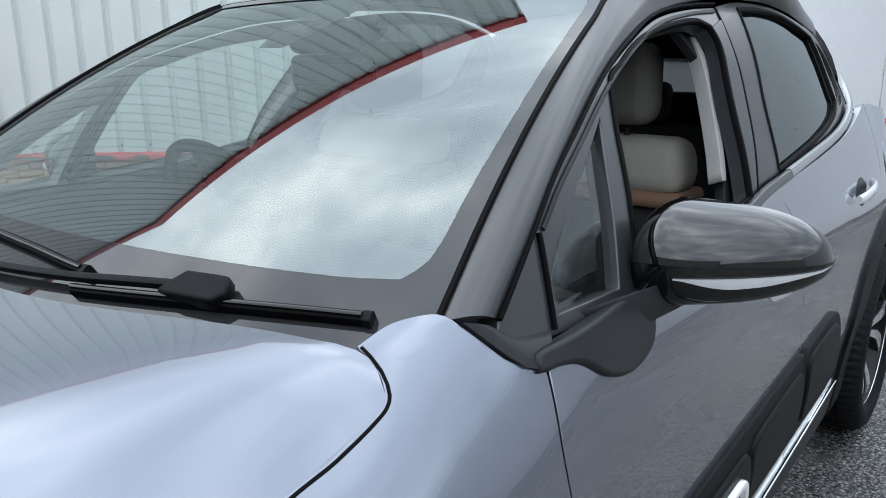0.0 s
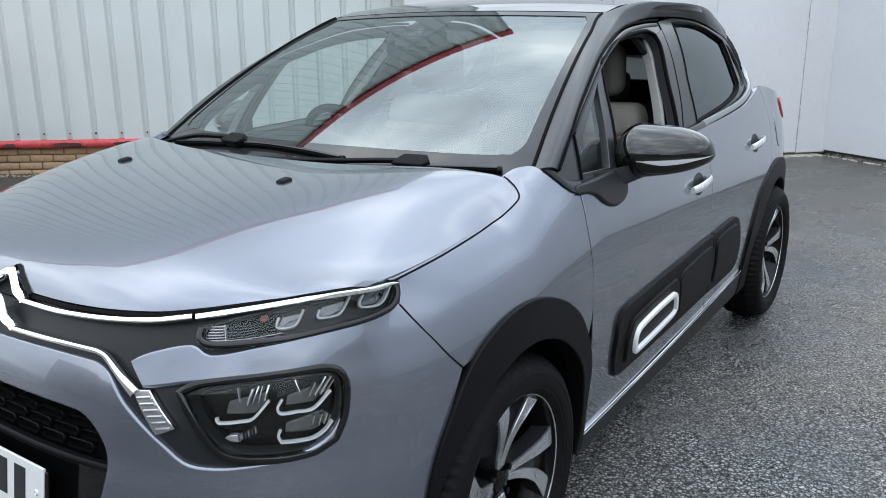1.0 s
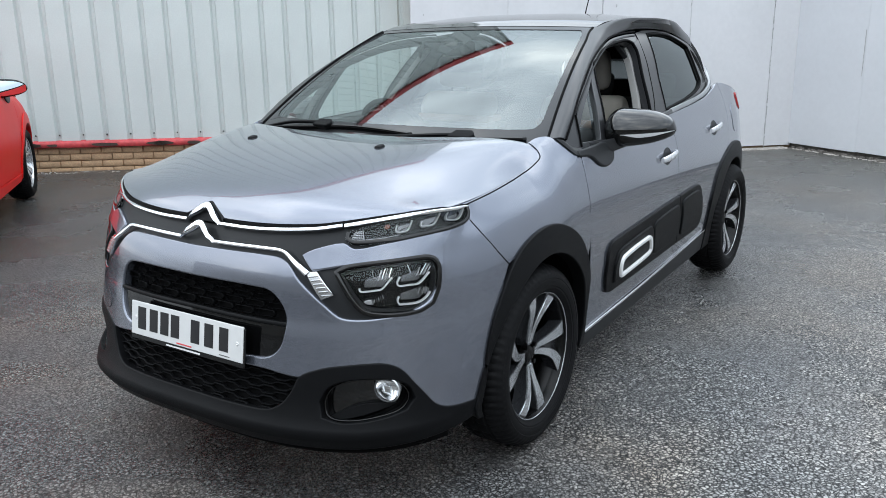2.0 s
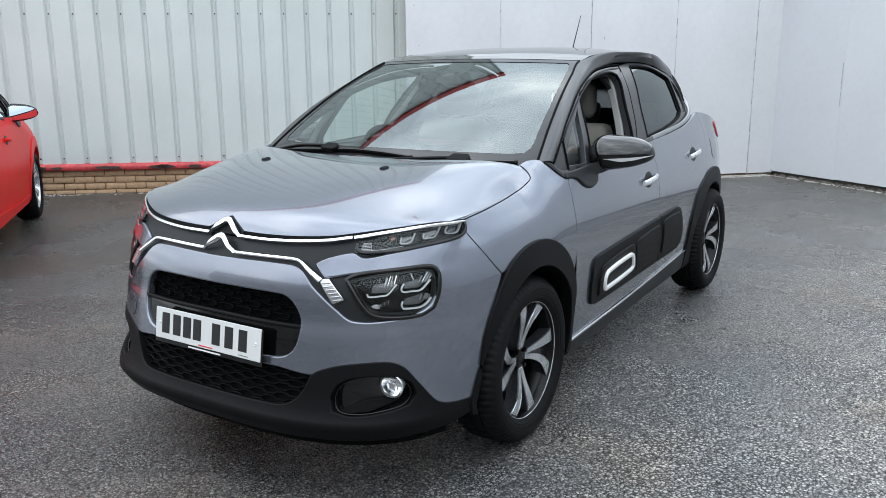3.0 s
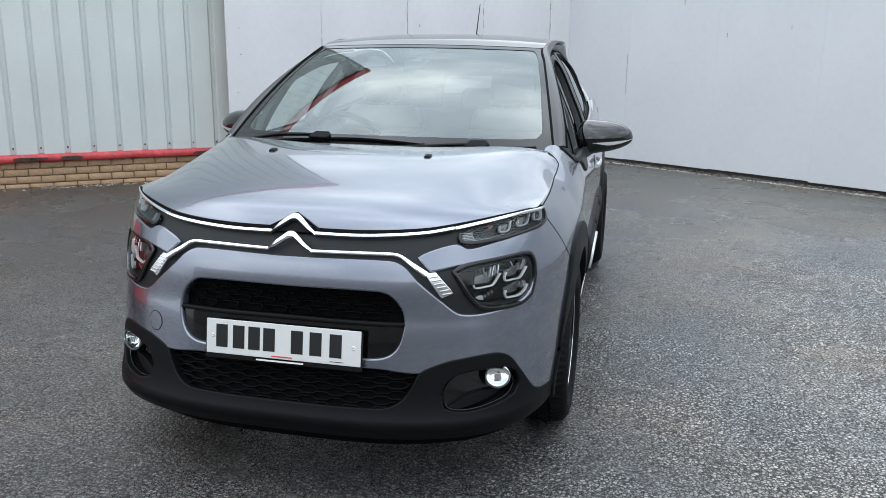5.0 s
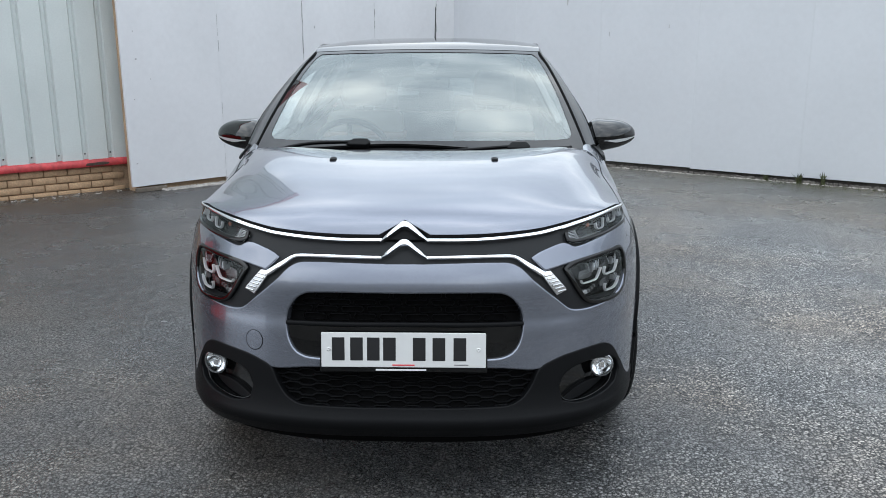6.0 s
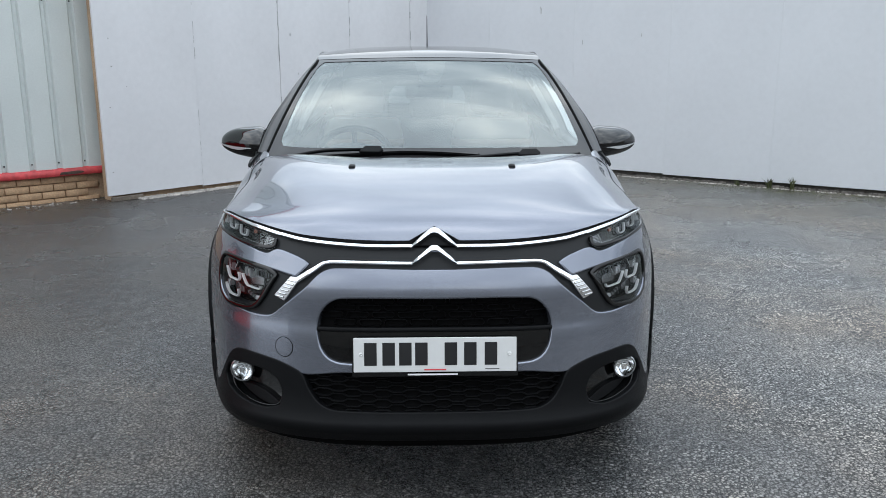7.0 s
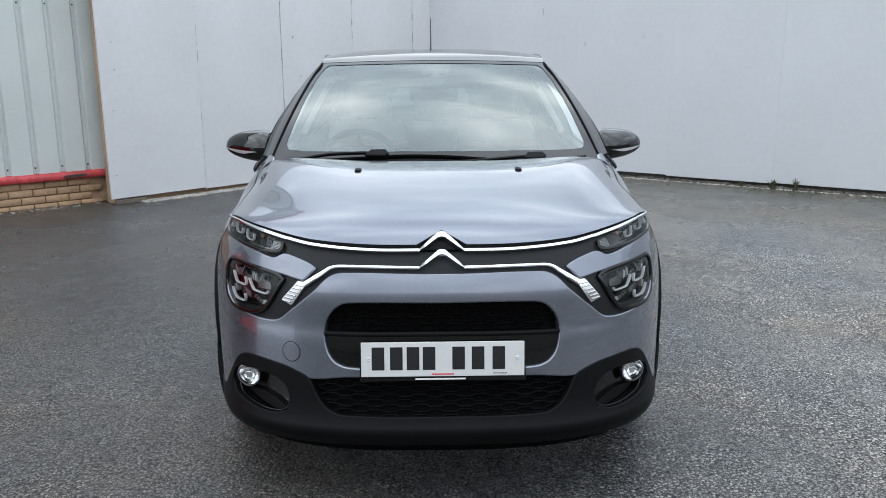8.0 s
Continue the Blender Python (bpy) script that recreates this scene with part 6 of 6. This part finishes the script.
        fans = [((.655, .724), (.658, .755), 4), ((.665, .727), (.668, .759), 3), ((.676, .727), (.675, .759), 2), ((.686, .731), (.687, .760), 4), ((.640, .730), (.628, .757), 1.5),
                ((.751, .740), (.734, .764), 2), ((.771, .729), (.777, .754), 2), ((.782, .729), (.794, .762), 4), ((.793, .729), (.806, .760), 3), ((.802, .730), (.814, .755), 2),
                ((.783, .673), (.787, .690), 2), ((.795, .668), (.801, .691), 3), ((.806, .670), (.812, .690), 2), ((.813, .673), (.818, .686), 2)]
        for j, (foot, tip, wide) in enumerate(fans):
            part("fin", strip_mesh([foot, tip], lifted(fs, -.032), [.0012 * wide, .0016 * wide], .010, flip=f, step=.01), CHROME if j % 2 else LAMP_GREY, lamp)
        for j in range(6):
            part("fin", strip_mesh([(.643 + .0065 * j, .652 + .003 * j), (.641 + .0065 * j, .662 + .003 * j)], lifted(fs, -.034), .003, .006, flip=f, step=.01), LAMP_GREY if j % 2 else LAMP_DIM, lamp)
        part("bulb_cap", panel_mesh([(.616, .656), (.628, .650), (.643, .650), (.643, .659), (.630, .661)], lifted(fs, -.032), step=.01, depth=.01, flip=f), LAMP_GREY, lamp)
        part("lens", panel_mesh(HEAD_LAMP, lifted(fs, -.005), step=.03, depth=.004, flip=f), LENS, lamp)

    # ribbed clear blade below the strip's end
    for f in (False, True):
        blade = part("side_blade", panel_mesh([(.440, .741), (.470, .744), (.528, .684), (.494, .670)], lifted(fs, .003), step=.02, depth=.012, flip=f, rounded=.003), RIBBED, car, "clear ribbed blade at the strip's end")
        for k in range(6):
            t = (k + .5) / 6
            a, b = .446 + .054 * t, .736 - .062 * t
            part("rib", strip_mesh([(a, b), (a + .028, b + .004)], lifted(fs, .0035), .006, .003, flip=f, step=.01), RIBBED, blade)

    # grilles
    back = lifted(fs, -.035)
    grille = part("upper_grille", panel_mesh([(a * 1.02, .58 + (b - .58) * 1.04) for a, b in GRILLE], back, step=.04, depth=.02), RUBBER, car, "black grille of rounded slots")
    part("grille_edge", strip_mesh(GRILLE, lifted(fs, -.005), .0035, .004, closed=True), BELT, grille, "thin bright grille edge")
    part("crossbar", strip_mesh([(-.385, .585), (-.2, .586), (0, .587), (.2, .586), (.385, .585)], lifted(fs, -.014), .016, .012, step=.03), PLASTIC, grille)
    part("plate_carrier", panel_mesh(mirrored([(0, .580), (.375, .579), (.380, .555), (.366, .520), (.342, .494), (.30, .479), (0, .472)]), lifted(fs, -.012), step=.04, depth=.02), GLOSS_BLACK, grille, "gloss black panel behind the number plate")

    def slots(rows, half_limit, depth_surf, wide, tall):
        verts, faces = [], []
        for w, shift in rows:
            k = -8
            while k <= 8:
                c = k * wide * 1.13 + shift
                if abs(c) + wide * .5 < half_limit(w):
                    ring = []
                    for q in range(20):
                        a = 2 * math.pi * q / 20
                        ring.append((c + (wide * .5 - tall * .5) * (1 if math.cos(a) > 0 else -1) + tall * .5 * math.cos(a), w + tall * .5 * math.sin(a)))
                    k0 = len(verts)
                    for a, b in ring:
                        for dx, lift in ((1.0, .0), (1.0, .010), (.88, .012), (.84, .002)):
                            verts.append(lifted(depth_surf, lift)(c + (a - c) * (1 + (dx - 1) * tall / wide), w + (b - w) * dx))
                    for q in range(20):
                        p = (q + 1) % 20
                        for r in range(3):
                            faces.append([k0 + q * 4 + r, k0 + p * 4 + r, k0 + p * 4 + r + 1, k0 + q * 4 + r + 1])
                k += 1
        return soften(make(verts, faces), 30)
    top_limit = curve((.585, .60, .64, .675, .69), (.385, .385, .370, .340, .30))
    part("slot_mesh", slots(((.676, 0), (.653, .041), (.630, 0), (.607, .041)), top_limit, lifted(fs, -.030), .074, .019), PLASTIC, grille)
    lower = part("lower_grille", panel_mesh(LOWER_GRILLE, back, step=.05, depth=.02), RUBBER, car, "black lower grille of waved bars")
    half_width = curve((.31, .35, .39, .43, .46), (.33, .39, .42, .44, .45))
    for i in range(9):
        w = .326 + .0152 * i
        lim = half_width(w) - .012
        n = 150
        wave = []
        for k in range(n + 1):
            a = -lim + 2 * lim * k / n
            wave.append((a, w + .0036 * max(-1, min(1, 2.2 * math.sin(a * 2 * math.pi / .098 + (i % 2) * math.pi)))))
        part("bar", strip_mesh(wave, lifted(fs, -.024), .0042 if i % 2 else .0056, .007, step=.02, sharp=80), PLASTIC, lower)

    # number plate with bars for the characters
    plate_m = pose(0, nose(.515) - .0185, .515, -8)
    plate = part("number_plate", box_bm(-.26, .26, -.002, .004, -.0555, .0555, .0018, 2), PLATE_WHITE, car, "white number plate with dark bars")
    plate.matrix_basis = plate_m
    for a in (-.206, -.148, -.095, -.044, .050, .112, .178):
        wd = .040
        part("mark", box_bm(a - wd / 2, a + wd / 2, -.0032, -.0015, -.034, .040, .0008, 1), PLATE_INK, plate)
    part("print_bar", box_bm(-.035, .035, -.003, -.0015, -.050, -.046, 0), INK_RED, plate)
    part("print_bar", box_bm(.16, .205, -.003, -.0015, -.0475, -.0455, 0), PLATE_INK, plate)
    for a in (-.236, .237):
        part("screw_cap", lathe([(0, .0001), (.003, .004), (.0, .007)], 16), PLATE_WHITE, plate).matrix_basis = pose(a, -.002, .002, 0, 0, -90)
    holder = part("plate_holder", box_bm(-.265, .265, .0005, .010, -.072, .05, .003, 2), GLOSS_BLACK, plate, "black plate holder with pale print")
    part("print_bar", box_bm(-.088, .072, -.0006, .002, -.0665, -.0615, 0), INK_WHITE, plate)

    # fog lamps in their recesses
    for f in (False, True):
        s = -1 if f else 1
        pocket = part("fog_pocket", panel_mesh([(.645 + (a - .645) * 1.03, .375 + (b - .375) * 1.05) for a, b in FOG], lifted(fs, -.055), step=.04, depth=.02, flip=f), GLOSS_BLACK, car, "black fog lamp pocket")
        line = flow(FOG, .02, True)
        wall = []
        for d, g in ((-.058, .94), (.002, 1.0)):
            sf = lifted(fs, d)
            wall.append([Vector((s * q.x, q.y, q.z)) for q in (sf(.645 + (p.x - .645) * g, .375 + (p.y - .375) * g) for p in line)])
        part("pocket_wall", loft(wall, cap=False), PLASTIC, pocket)
        ring = [(.645 + (a - .645) * .88, .370 + (b - .370) * .86) for a, b in FOG]
        part("pocket_trim", strip_mesh(ring, lifted(fs, -.020), .005, .005, closed=True, flip=f, sharp=80), GLOSS_BLACK, pocket)
        base = fs(.687, .400)
        c = Vector((s * base.x, base.y + .028, base.z))
        lamp = part("fog_lamp", lathe([(-.03, .034), (.0, .040), (.008, .041), (.011, .038)], 36), LAMP_GREY, pocket, "round clear fog lamp")
        lamp.matrix_basis = Matrix.Translation(c) @ pose(0, 0, 0, 0, 0, -90 + s * 14)
        part("reflector", lathe([(-.022, .0001), (-.018, .015), (-.006, .030), (.004, .036)], 24), CHROME, lamp, "bright faceted reflector")
        part("bulb_shield", rounded_block(-.004, .006, -.010, .010, -.012, .012, .003), CHROME, lamp)
        part("lens", lathe([(.012, .0001), (.011, .02), (.007, .036)], 28), LENS, lamp)
        part("pocket_fin", panel_mesh([(.530, .322), (.60, .350), (.66, .358), (.74, .352), (.66, .334), (.56, .318)], lifted(fs, -.035), step=.03, depth=.02, flip=f), PLASTIC, pocket)
    part("tow_cap", panel_mesh([(.498 + .030 * math.cos(a), .518 + .030 * math.sin(a)) for a in [2 * math.pi * k / 20 for k in range(20)]], lifted(fs, .0015), step=.02, depth=.004, flip=True, rounded=.0012), PAINT, car, "round towing eye cover")
    # black ring for the shade in the gap round the cover
    part("tow_cap_gap_shade", strip_mesh([(.498 + .0315 * math.cos(a), .518 + .0315 * math.sin(a)) for a in [2 * math.pi * k / 24 for k in range(24)]], fs, .003, .0012, closed=True, flip=True), RUBBER, car)
    # washer jets
    for s in (1, -1):
        base = hood(s * .41, .66)
        jet = part("washer_jet", rounded_block(-.013, .013, -.017, .020, -.004, .011, .0075), PLASTIC, car, "small black washer jet")
        jet.matrix_basis = Matrix.Translation((base.x, .653, base.z - .001)) @ pose(0, 0, 0, 8)


def build_wipers(car):
    """Wiper arms and blades parked along the foot of the windscreen."""
    sc = lambda a, b: screen(a / .69, b / .86)
    part("cowl", panel_mesh([(-.70, -.16), (.70, -.16), (.70, -.088), (-.70, -.088)], lifted(sc, -.004), step=.05, depth=.01), RUBBER, car, "black scuttle below the windscreen")
    for pts, arm, clip in (([(-.56, -.032), (-.32, -.006), (-.12, .010), (.045, .004), (.188, -.012)], [(-.64, -.060), (-.46, .000), (-.33, .014), (-.25, .016)], (-.235, .012)),
                           ([(.20, -.042), (.34, -.030), (.44, -.023), (.54, -.018), (.612, -.016)], [(-.27, -.066), (-.06, -.050), (.187, -.030), (.30, -.018), (.37, -.012)], (.405, -.012))):
        blade = part("wiper", strip_mesh(pts, lifted(sc, .008), .016, .009, sink=.008, sharp=70), RUBBER, car, "black wiper blade parked on the windscreen")
        part("spine", strip_mesh(pts, lifted(sc, .016), .007, .005, sharp=70), GLOSS_BLACK, blade)
        part("arm", strip_mesh(arm, lifted(sc, .020), .012, .007, sink=.004, sharp=70), PLASTIC, blade)
        a, b = clip
        part("clip", panel_mesh([(a - .050, b - .014), (a + .026, b - .016), (a + .036, b - .004), (a + .026, b + .014), (a - .030, b + .014)], lifted(sc, .031), step=.02, depth=.022, rounded=.006), PLASTIC, blade)
        part("end_cap", strip_mesh([pts[-1], (pts[-1][0] + .010, pts[-1][1])], lifted(sc, .008), .018, .010, sink=.006, step=.004), PLASTIC, blade)


car = empty("car", pose(0, 0, 0, 0, 0, -0.8), "steel grey five-door hatchback with black roof, front window open", "car")
build_hatchback(car, PAINT, True)

red_car = empty("car", pose(-6.43, 2.57, 0, 0, 0, 230.7), "bright red hatchback parked beside the sheeted wall", "car")
build_hatchback(red_car, RED_PAINT, False)

# ---- bricks of the plinth, last ----
brick_mesh = bpy.data.meshes.new("brick")
bm = box_bm(0, .215, -.022, .06, 0, .065, .004, 1)
bm.to_mesh(brick_mesh)
bm.free()
brick_mesh.materials.append(BRICK)
rb = random.Random(11)
for row in range(4):
    for k in range(-7, 20):
        s = k * .225 + (.1125 if row % 2 else 0)
        if s + .215 > 4.36:
            continue
        ob = new("brick", brick_mesh)
        ob.parent = wall_west
        ob.location = (s, rb.uniform(-.002, .002) + .05, -.03 + row * .075)
